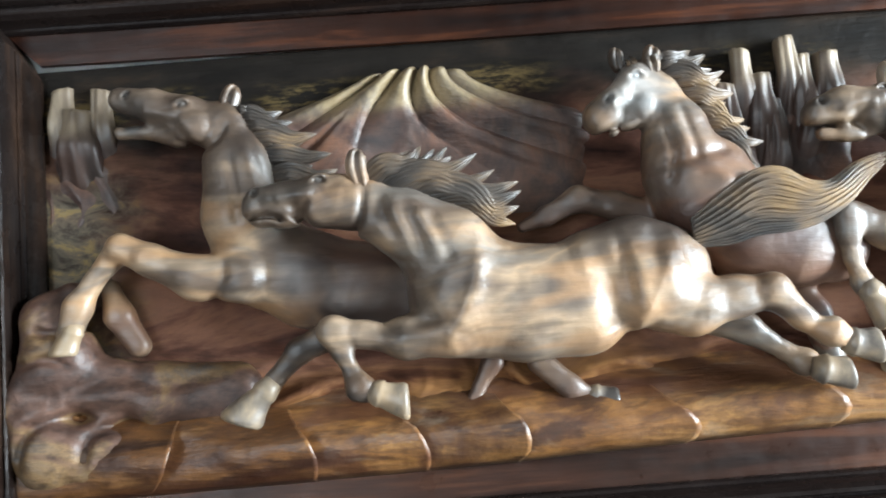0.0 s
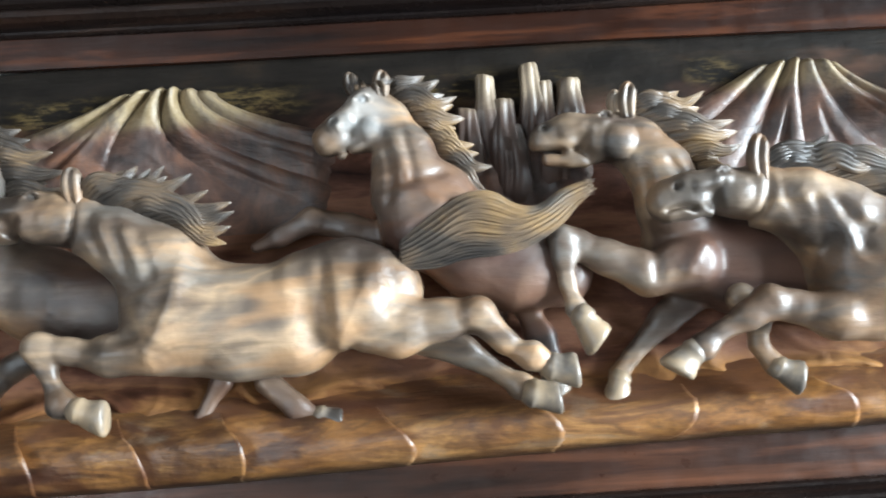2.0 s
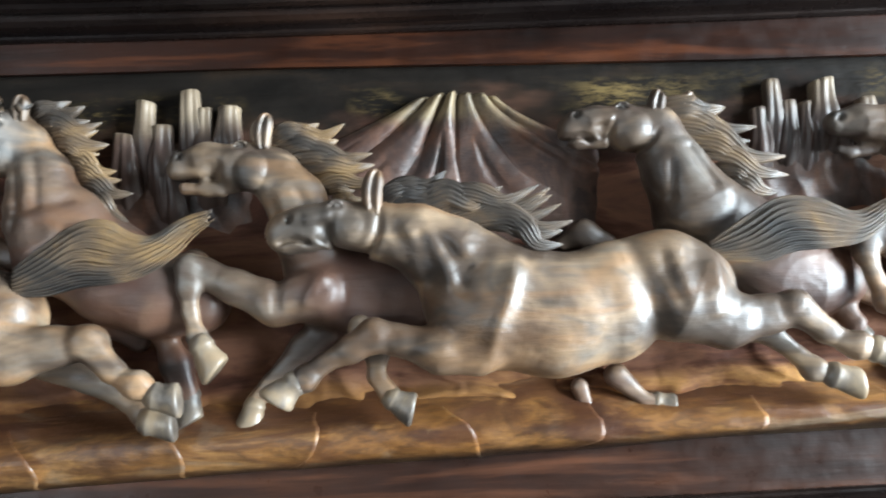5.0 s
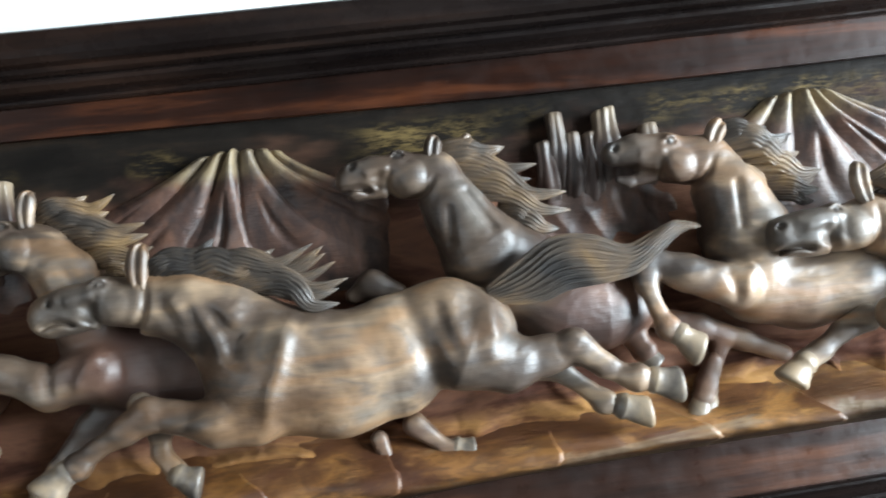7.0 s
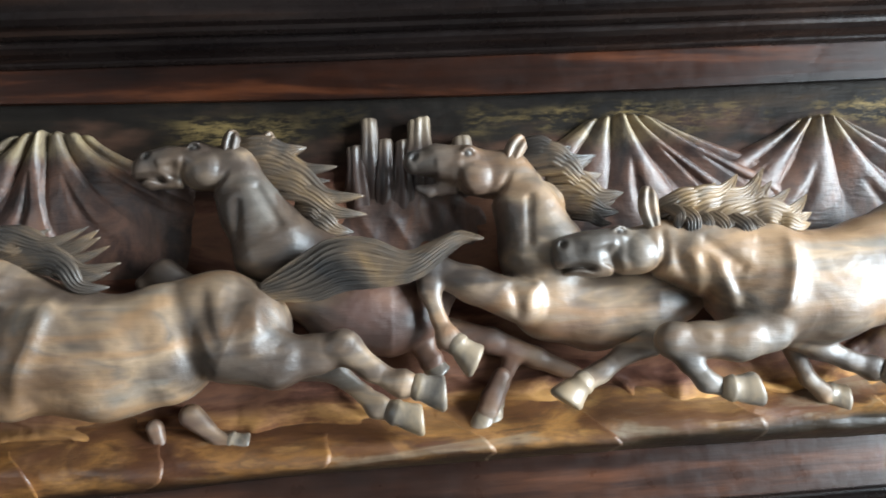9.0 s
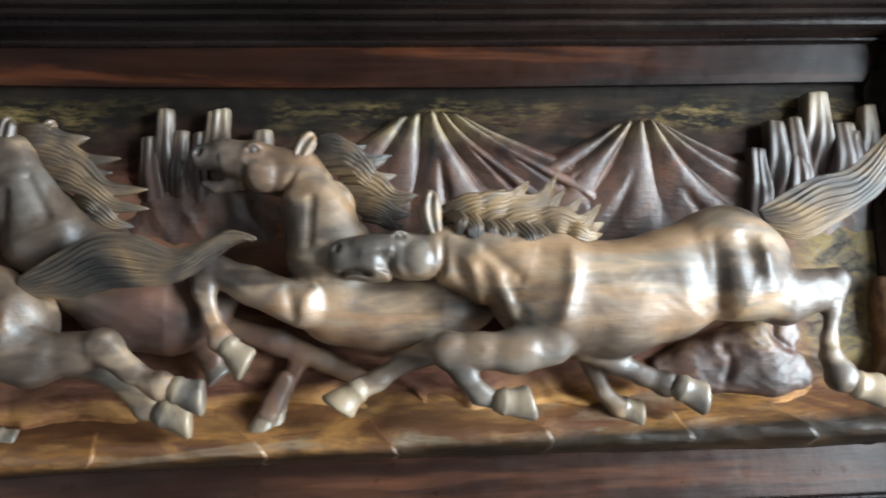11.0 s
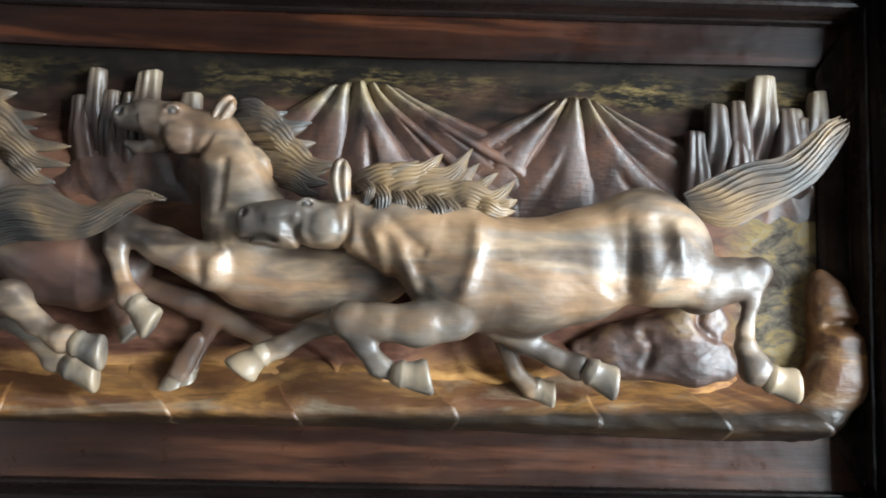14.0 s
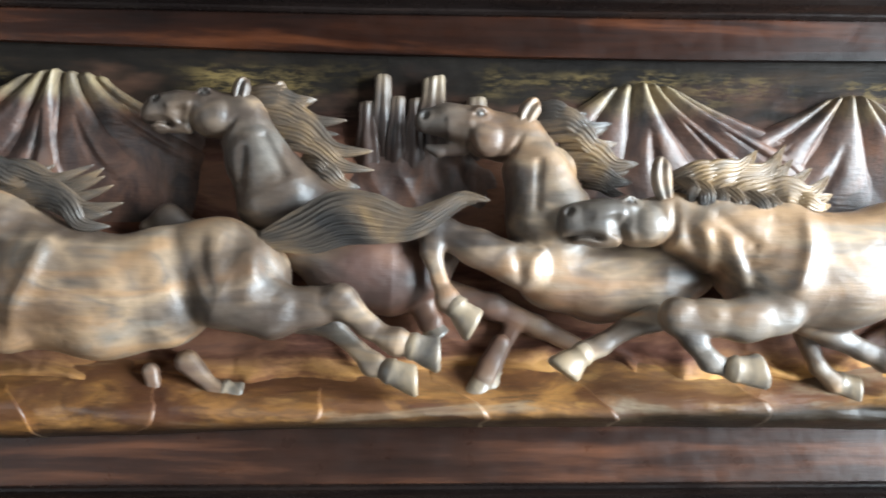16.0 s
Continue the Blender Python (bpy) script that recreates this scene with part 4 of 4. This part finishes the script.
h3.groove(2.6, 4.5, (162, 1601), (183, 1609), (201, 1615))
h3.groove(5, -3.5, (206, 1646), (195, 1637), (185, 1632))
h3.groove(6, 4.5, (198, 1633), (204, 1624), (205, 1616))
h3.eye(216, 1665)
h3.nostril(184, 1641)
h3.mane(9, 8, 905, [(245, 1684), (276, 1647), (313, 1586)], [(294, 1699), (313, 1670), (330, 1652), (329, 1617), (354, 1589), (347, 1555)])
h3.mane(3, 5, 890, [(210, 1678), (222, 1679), (235, 1680)], [(208, 1690), (218, 1693), (255, 1691)])

h4 = Carving("carved_horse")
h4.limb(8, 900, (416, 1609, 18), (444, 1616, 21), (476, 1608, 26))
h4.limb(5, 900, (418, 1587, 7), (442, 1589, 11), (466, 1590, 15))
h4.disc(890, 495, 1601, 28, 27)
h4.limb(9, 905, (497, 1610, 27), (517, 1599, 29), (541, 1568, 33), (553, 1526, 38))
h4.limb(14, 930, (557, 1529, 39), (574, 1477, 50), (632, 1458, 53), (676, 1451, 51), (727, 1443, 44))
h4.limb(9, 895, (563, 1463, 30), (517, 1454, 24), (473, 1474, 18), (438, 1491, 16), (424, 1498, 15))
h4.limb(7, 885, (424, 1496, 15), (424, 1475, 12), (426, 1448, 8), (433, 1421, 10), (440, 1411, 11))
h4.limb(7, 940, (581, 1438, 23), (539, 1404, 16), (500, 1367, 9), (483, 1347, 11))
h4.hoof(880, 438, 1413, 454, 1383, 13, 20)
h4.hoof(935, 483, 1344, 476, 1319, 12, 17)
h4.ear(885, 509, 1631, 515, 1666, 7)
h4.ear(905, 498, 1642, 504, 1664, 6)
h4.groove(4.5, 4.05, (462, 1616), (457, 1593), (471, 1578), (494, 1574))
h4.groove(4.5, 3.24, (518, 1569), (523, 1532), (526, 1501))
h4.groove(4.5, 3.24, (543, 1579), (561, 1546), (570, 1515))
h4.groove(6.4, -2.7, (550, 1445), (558, 1462), (576, 1485))
h4.groove(6, 3.24, (521, 1478), (520, 1448))
h4.groove(11, -2.8, (526, 1586), (543, 1548), (555, 1517))
h4.groove(11, -2.8, (449, 1484), (501, 1459))
h4.groove(8, -3, (433, 1623), (475, 1622))
h4.groove(2.6, 9, (400, 1595), (421, 1597), (436, 1593))
h4.groove(5, -3.5, (471, 1613), (450, 1614), (428, 1611))
h4.groove(6, 4.5, (449, 1613), (451, 1601), (447, 1592))
h4.eye(482, 1630)
h4.nostril(415, 1621)
h4.mane(8, 8, 895, [(521, 1643), (561, 1610), (590, 1565)], [(591, 1658), (621, 1616), (637, 1595), (618, 1562)])

h5 = Carving("carved_horse")
h5.limb(8, 862, (536, 1526, 23), (558, 1530, 23), (586, 1532, 26))
h5.disc(855, 606, 1528, 27, 25)
h5.limb(9, 868, (598, 1531, 27), (633, 1526, 31), (675, 1515, 37), (711, 1491, 45))
h5.limb(14, 882, (709, 1491, 46), (748, 1443, 68), (819, 1427, 66), (874, 1432, 62))
h5.limb(14, 882, (883, 1449, 56), (940, 1457, 54), (967, 1450, 49))
h5.limb(10, 866, (737, 1481, 39), (724, 1418, 37))
h5.limb(10, 862, (956, 1433, 45), (999, 1412, 29), (1043, 1416, 20), (1074, 1421, 18))
h5.limb(7, 855, (1071, 1423, 18), (1101, 1396, 12), (1128, 1380, 11))
h5.limb(5, 852, (1122, 1382, 11), (1133, 1379, 15), (1147, 1375, 10))
h5.limb(7, 900, (1005, 1413, 24), (1058, 1398, 13), (1090, 1370, 9), (1105, 1355, 13), (1121, 1348, 10))
h5.limb(9, 852, (732, 1392, 26), (694, 1395, 24), (649, 1408, 15), (626, 1413, 18))
h5.limb(7, 848, (624, 1412, 18), (601, 1400, 14), (570, 1385, 9), (553, 1372, 13), (542, 1366, 10))
h5.limb(7, 890, (610, 1422, 16), (625, 1396, 13), (624, 1370, 9), (639, 1347, 12))
h5.hoof(845, 544, 1369, 521, 1350, 13, 20)
h5.hoof(885, 639, 1346, 662, 1332, 12, 19)
h5.hoof(848, 1148, 1375, 1177, 1365, 14, 20)
h5.hoof(895, 1123, 1348, 1154, 1336, 14, 18)
h5.ear(846, 631, 1545, 637, 1588, 8)
h5.groove(4, 7.75, (589, 1540), (582, 1524), (591, 1506), (621, 1502), (634, 1520), (636, 1546))
h5.groove(6, 3.24, (656, 1517), (676, 1489), (691, 1452))
h5.groove(6, 3.24, (690, 1518), (715, 1489), (730, 1475))
h5.groove(12, 5.04, (749, 1513), (734, 1481), (711, 1450))
h5.groove(6.4, -2.7, (778, 1492), (767, 1448), (752, 1416), (742, 1378))
h5.groove(12, 5.04, (888, 1495), (906, 1457), (919, 1420), (927, 1396))
h5.groove(6, 3.24, (928, 1489), (935, 1453), (946, 1422))
h5.groove(9, 3.6, (963, 1484), (964, 1449))
h5.groove(6.4, -2.7, (986, 1476), (987, 1446))
h5.groove(12, -2.5, (663, 1531), (701, 1514), (726, 1488))
h5.groove(12, -5, (774, 1487), (762, 1443), (744, 1394))
h5.groove(12, -5, (980, 1476), (980, 1435), (982, 1412))
h5.groove(11, -2.8, (939, 1482), (939, 1441), (947, 1411))
h5.groove(9, -4, (650, 1402), (694, 1393))
h5.groove(21, 2.88, (806, 1488), (845, 1477), (887, 1489))
h5.groove(15, 2.88, (783, 1389), (826, 1374), (885, 1382))
h5.groove(8, -4, (553, 1542), (589, 1545))
h5.groove(2.6, 9, (527, 1513), (546, 1517), (563, 1512))
h5.groove(5, -3.5, (588, 1538), (572, 1537), (555, 1534))
h5.groove(6, 4.5, (575, 1535), (577, 1522), (572, 1511))
h5.eye(590, 1550)
h5.nostril(541, 1537)
h5.mane(14, 8, 850, [(641, 1557), (706, 1545), (764, 1523)], [(701, 1586), (760, 1561), (827, 1555), (838, 1521), (823, 1496)])
h5.tail(848, [(985, 1494), (1025, 1520), (1064, 1540), (1108, 1537), (1145, 1522), (1178, 1533), (1205, 1542), (1232, 1533)], [(985, 1478), (1040, 1472), (1078, 1482), (1116, 1484), (1155, 1490), (1189, 1513), (1210, 1527), (1233, 1529)])

h6 = Carving("carved_horse")
h6.limb(8, 905, (860, 1637, 20), (883, 1642, 20), (912, 1638, 25))
h6.limb(5, 905, (862, 1622, 7), (884, 1626, 10), (907, 1627, 14))
h6.disc(897, 925, 1633, 27, 26)
h6.limb(9, 910, (925, 1638, 26), (952, 1632, 29), (974, 1583, 36), (994, 1544, 47))
h6.limb(14, 935, (997, 1547, 48), (1033, 1515, 53), (1081, 1472, 53), (1126, 1459, 47), (1160, 1458, 33))
h6.limb(9, 935, (892, 1507, 14), (867, 1521, 16), (843, 1511, 9))
h6.limb(7, 930, (1190, 1481, 16), (1175, 1442, 9), (1161, 1419, 12), (1170, 1403, 15))
h6.limb(6, 940, (852, 1346, 10), (858, 1323, 8), (868, 1305, 10))
h6.limb(6, 935, (894, 1357, 14), (923, 1329, 8), (932, 1325, 10))
h6.hoof(930, 1170, 1402, 1179, 1382, 13, 17)
h6.hoof(935, 936, 1325, 958, 1317, 12, 17)
h6.limb(6, 935, (1252, 1378, 11), (1239, 1354, 12), (1233, 1341, 13))
h6.hoof(935, 1233, 1341, 1223, 1320, 12, 16)
h6.ear(892, 953, 1646, 960, 1677, 7)
h6.ear(905, 991, 1660, 1001, 1675, 6)
h6.groove(3, 6.46, (902, 1642), (898, 1623), (910, 1608), (936, 1612), (951, 1629))
h6.groove(4.5, 3.24, (961, 1589), (959, 1551))
h6.groove(4.5, 3.24, (983, 1606), (1006, 1564))
h6.groove(11, -2.8, (967, 1608), (986, 1560))
h6.groove(8, -3, (871, 1648), (909, 1647))
h6.groove(13.5, 2.88, (952, 1546), (1009, 1545))
h6.groove(2.6, 9, (843, 1624), (864, 1627), (879, 1622))
h6.groove(5, -3.5, (902, 1642), (886, 1642), (870, 1639))
h6.groove(6, 4.5, (887, 1641), (889, 1632), (886, 1623))
h6.eye(912, 1658)
h6.nostril(860, 1651)
h6.mane(7, 9, 905, [(970, 1659), (1003, 1615), (1048, 1563)], [(1046, 1655), (1096, 1593), (1099, 1566), (1085, 1542)])

h7 = Carving("carved_horse")
h7.limb(8, 905, (1164, 1633, 14), (1188, 1632, 20), (1218, 1626, 25))
h7.limb(5, 909, (1167, 1603, 5), (1178, 1599, 6.5), (1194, 1602, 7.5), (1217, 1607, 13))
h7.disc(895, 1233, 1610, 30, 27)
h7.limb(9, 905, (1232, 1619, 27), (1271, 1611, 29), (1296, 1567, 40), (1308, 1521, 48))
h7.limb(14, 920, (1305, 1523, 46), (1314, 1463, 44), (1365, 1448, 44), (1417, 1453, 46), (1457, 1471, 46))
h7.limb(9, 890, (1276, 1460, 25), (1221, 1484, 20), (1183, 1501, 16), (1166, 1511, 14))
h7.limb(7, 885, (1167, 1509, 15), (1170, 1480, 12), (1178, 1449, 8), (1188, 1425, 13), (1196, 1418, 11))
h7.limb(7, 940, (1182, 1443, 12), (1243, 1421, 15), (1295, 1398, 12), (1341, 1376, 10))
h7.limb(6, 940, (1269, 1403, 12), (1253, 1368, 7), (1244, 1349, 10))
h7.hoof(880, 1196, 1419, 1217, 1396, 13, 20)
h7.hoof(940, 1243, 1349, 1235, 1324, 11, 16)
h7.ear(885, 1276, 1628, 1293, 1653, 8)
h7.groove(3, 6.46, (1212, 1618), (1215, 1598), (1230, 1582), (1255, 1587), (1271, 1609))
h7.groove(4.5, 3.24, (1289, 1577), (1286, 1526))
h7.groove(4.5, 3.24, (1311, 1602), (1342, 1555))
h7.groove(6, 3.24, (1263, 1476), (1269, 1448))
h7.groove(6.4, -2.7, (1275, 1448), (1284, 1469), (1297, 1481))
h7.groove(6, 2.16, (1321, 1461), (1371, 1462), (1421, 1454))
h7.groove(3.2, 8, (1162, 1613), (1180, 1614), (1187, 1611))
h7.groove(11, -2.8, (1295, 1583), (1317, 1537))
h7.groove(11, -2.8, (1205, 1491), (1254, 1467))
h7.groove(15, 2.88, (1334, 1486), (1409, 1476))
h7.groove(8, -3, (1187, 1638), (1224, 1637))
h7.groove(5, -3.5, (1218, 1624), (1199, 1627), (1184, 1626))
h7.eye(1224, 1636)
h7.nostril(1162, 1636)
h7.mane(8, 9, 895, [(1296, 1643), (1334, 1600), (1355, 1557)], [(1376, 1639), (1390, 1599), (1407, 1568), (1387, 1544)])

h8 = Carving("carved_horse")
h8.limb(8, 862, (1329, 1508, 23), (1354, 1508, 24), (1381, 1507, 26))
h8.disc(855, 1403, 1506, 28, 27)
h8.limb(9, 868, (1399, 1509, 27), (1436, 1511, 31), (1479, 1498, 40), (1519, 1484, 50))
h8.limb(14, 882, (1520, 1485, 51), (1560, 1464, 64), (1624, 1458, 65), (1683, 1472, 63))
h8.limb(14, 882, (1690, 1478, 59), (1756, 1501, 58), (1779, 1491, 54))
h8.limb(10, 866, (1554, 1495, 39), (1545, 1426, 32))
h8.limb(10, 862, (1768, 1473, 47), (1815, 1454, 30), (1852, 1461, 23), (1879, 1470, 15))
h8.limb(7, 855, (1877, 1471, 15), (1870, 1437, 8), (1863, 1406, 8), (1863, 1388, 11))
h8.limb(5, 852, (1862, 1388, 11), (1873, 1364, 17), (1886, 1354, 11))
h8.limb(9, 852, (1547, 1409, 22), (1507, 1403, 23), (1464, 1405, 19), (1433, 1407, 19))
h8.limb(7, 850, (1433, 1407, 19), (1449, 1382, 12), (1466, 1359, 11), (1487, 1351, 10))
h8.limb(7, 885, (1419, 1406, 16), (1387, 1395, 11), (1357, 1376, 11), (1338, 1368, 13))
h8.limb(7, 900, (1598, 1409, 23), (1626, 1390, 16), (1661, 1371, 11), (1689, 1360, 14), (1702, 1356, 11))
h8.limb(7, 925, (1606, 1392, 13), (1621, 1352, 9), (1640, 1333, 12))
h8.hoof(845, 1489, 1351, 1521, 1348, 14, 20)
h8.hoof(880, 1337, 1367, 1312, 1348, 13, 21)
h8.hoof(848, 1887, 1355, 1916, 1347, 15, 20)
h8.hoof(890, 1702, 1356, 1730, 1342, 15, 20)
h8.hoof(925, 1643, 1334, 1666, 1325, 13, 17)
h8.ear(846, 1423, 1540, 1423, 1580, 8)
h8.groove(4, 7.75, (1379, 1513), (1373, 1498), (1385, 1481), (1414, 1479), (1429, 1496), (1430, 1526))
h8.groove(6, 3.24, (1444, 1496), (1473, 1464), (1484, 1440))
h8.groove(6, 3.24, (1475, 1513), (1510, 1481))
h8.groove(12, 5.04, (1535, 1516), (1522, 1481), (1509, 1451))
h8.groove(6.4, -2.7, (1568, 1515), (1563, 1467), (1549, 1425))
h8.groove(12, 5.04, (1704, 1528), (1714, 1491), (1715, 1455), (1707, 1437))
h8.groove(6, 3.24, (1728, 1524), (1732, 1478), (1732, 1442))
h8.groove(9, 3.6, (1762, 1517), (1769, 1483))
h8.groove(6.4, -2.7, (1780, 1513), (1781, 1482))
h8.groove(6, 3.24, (1740, 1423), (1767, 1416), (1799, 1427))
h8.groove(12, -2.5, (1457, 1516), (1498, 1500), (1534, 1480))
h8.groove(12, -5, (1572, 1521), (1565, 1473), (1549, 1425))
h8.groove(12, -5, (1784, 1513), (1787, 1476), (1788, 1452))
h8.groove(11, -2.8, (1747, 1521), (1747, 1478), (1757, 1441))
h8.groove(9, -4, (1471, 1408), (1519, 1406))
h8.groove(21, 2.88, (1602, 1517), (1651, 1521), (1701, 1538))
h8.groove(15, 2.88, (1585, 1412), (1632, 1401), (1682, 1420))
h8.groove(8, -4, (1338, 1523), (1380, 1528))
h8.groove(2.6, 9, (1314, 1491), (1335, 1494), (1354, 1489))
h8.groove(5, -3.5, (1379, 1513), (1359, 1515), (1338, 1512))
h8.groove(6, 4.5, (1364, 1516), (1367, 1502), (1364, 1492))
h8.eye(1383, 1530)
h8.nostril(1317, 1518)
h8.mane(12, 9, 850, [(1439, 1559), (1500, 1539), (1564, 1530)], [(1492, 1575), (1555, 1588), (1603, 1563), (1611, 1527)])
h8.mane(6, 7, 845, [(1442, 1551), (1494, 1538), (1530, 1532)], [(1464, 1508), (1512, 1494), (1556, 1490)])
h8.tail(865, [(1800, 1556), (1835, 1577), (1871, 1593), (1911, 1602), (1942, 1625), (1966, 1646), (1989, 1655)], [(1806, 1537), (1848, 1520), (1888, 1537), (1922, 1556), (1952, 1576), (1976, 1608), (1994, 1636)])

r1 = Carving("carved_rock")
r1.limb(14, 940, (-462, 1305, 39), (-477, 1357, 36), (-450, 1405, 40), (-458, 1451, 31), (-434, 1475, 19))
r1.limb(14, 945, (-465, 1305, 40), (-404, 1300, 38), (-366, 1288, 29))
r1.limb(14, 955, (-451, 1373, 39), (-399, 1362, 40), (-341, 1358, 36), (-256, 1358, 32))

r2 = Carving("carved_rock")
r2.limb(14, 945, (1905, 1294, 12), (1950, 1299, 20), (1985, 1317, 30), (2006, 1352, 36), (2012, 1378, 34))
r2.limb(10, 948, (2010, 1384, 33), (2006, 1415, 28), (1999, 1450, 22), (1992, 1470, 12))

r3 = Carving("carved_rock")
r3.limb(9, 955, (1700, 1378, 14), (1738, 1384, 24), (1775, 1392, 26))
r3.limb(9, 950, (1775, 1396, 24), (1815, 1404, 28), (1845, 1392, 24))
r3.limb(8, 955, (1830, 1420, 24), (1850, 1436, 20), (1862, 1412, 20))
r3.limb(8, 950, (1795, 1366, 24), (1835, 1362, 26), (1872, 1362, 18))
r3.limb(7, 948, (1740, 1358, 15), (1775, 1362, 18))
r3.limb(7, 945, (1852, 1384, 14), (1868, 1380, 12))

# folds of the neck on the three leading horses
for horse, dx, dz in ((h2, 0, 0), (h5, 721, -20), (h8, 1514, -40)):
    for wide, deep, fold in ((6, 2.4, ((-72, 1552), (-66, 1528), (-50, 1500))), (7, 2.8, ((-46, 1540), (-36, 1512), (-24, 1478))), (6, 2.2, ((-20, 1526), (-8, 1500), (2, 1476))),
                             (7, -2.0, ((-58, 1546), (-50, 1518), (-36, 1490))), (7, -2.0, ((-32, 1534), (-22, 1506), (-10, 1476)))):
        horse.groove(wide, deep, *((x + dx, z + dz) for x, z in fold))

# darkened muzzles (channel 0) and red-brown far bodies (channel 1)
h2.stain(-195, 1550, 45, 0, 0.75)
h5.stain(568, 1540, 46, 0, 0.85)
h8.stain(1340, 1520, 48, 0, 0.88)
h7.stain(1165, 1625, 42, 0, 0.6)
h7.stain(1215, 1610, 50, 1, 0.45)
h1.stain(-355, 1670, 30, 0, 0.6)
h3.stain(180, 1620, 22, 0, 0.5)
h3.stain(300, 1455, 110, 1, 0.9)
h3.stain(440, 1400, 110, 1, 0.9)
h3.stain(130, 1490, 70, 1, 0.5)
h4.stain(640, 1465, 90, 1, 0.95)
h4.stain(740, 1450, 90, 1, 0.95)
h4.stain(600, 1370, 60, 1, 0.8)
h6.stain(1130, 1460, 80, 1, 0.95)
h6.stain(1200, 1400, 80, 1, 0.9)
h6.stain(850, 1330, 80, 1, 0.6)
h3.stain(215, 1644, 26, 2, 0.6)
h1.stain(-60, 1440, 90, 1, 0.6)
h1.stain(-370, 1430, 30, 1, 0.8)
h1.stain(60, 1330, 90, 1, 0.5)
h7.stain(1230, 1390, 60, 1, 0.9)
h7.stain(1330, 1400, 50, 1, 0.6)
r1.groove(6, 7, (-490, 1283), (-480, 1325), (-449, 1341), (-400, 1337))
r1.groove(6, 7, (-338, 1268), (-343, 1305), (-320, 1328))
r1.groove(5, 5, (-490, 1400), (-450, 1408), (-425, 1395))
r1.groove(5, 5, (-470, 1440), (-440, 1435), (-420, 1440))
r1.groove(8, 6, (-430, 1372), (-380, 1382), (-330, 1370), (-270, 1378))
r2.groove(5, 8, (1985, 1412), (2010, 1417), (2035, 1409))
r3.groove(6, 3, (1760, 1400), (1800, 1396), (1835, 1408))
h7.stain(1160, 1645, 12, 0, 1.0)
h1.stain(-345, 1664, 14, 0, 1.0)
h4.stain(485, 1590, 12, 0, 0.9)
h6.stain(868, 1660, 16, 0, 0.6)
r1.groove(7, 8, (-418, 1290), (-412, 1318), (-380, 1330), (-352, 1322))
r1.groove(10, 6, (-500, 1350), (-470, 1368), (-440, 1366))
r1.groove(8, 6, (-440, 1340), (-405, 1348), (-360, 1340))
r3.groove(5, 6, (1850, 1440), (1838, 1412), (1862, 1392))
r3.groove(5, 4, (1770, 1405), (1782, 1380), (1772, 1358))
r2.groove(7, -4, (1990, 1395), (2012, 1402), (2032, 1396))

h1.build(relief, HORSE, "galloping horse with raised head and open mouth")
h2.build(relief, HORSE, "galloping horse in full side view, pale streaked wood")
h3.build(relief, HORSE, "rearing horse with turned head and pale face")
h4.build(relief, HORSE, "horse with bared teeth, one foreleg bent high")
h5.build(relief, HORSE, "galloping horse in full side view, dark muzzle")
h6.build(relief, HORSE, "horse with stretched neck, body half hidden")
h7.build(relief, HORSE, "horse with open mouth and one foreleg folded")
h8.build(relief, HORSE, "galloping horse in full side view, tail raised high")
r1.build(relief, ROCK, "heap of smooth boulders at the panel's corner", 2.2, 0.3)
r2.build(relief, LEDGE, "curling golden boulder rising against the frame", 2.0, 0.15)
r3.build(relief, ROCK, "low red-brown boulder on the ground", 1.8, 0.5)
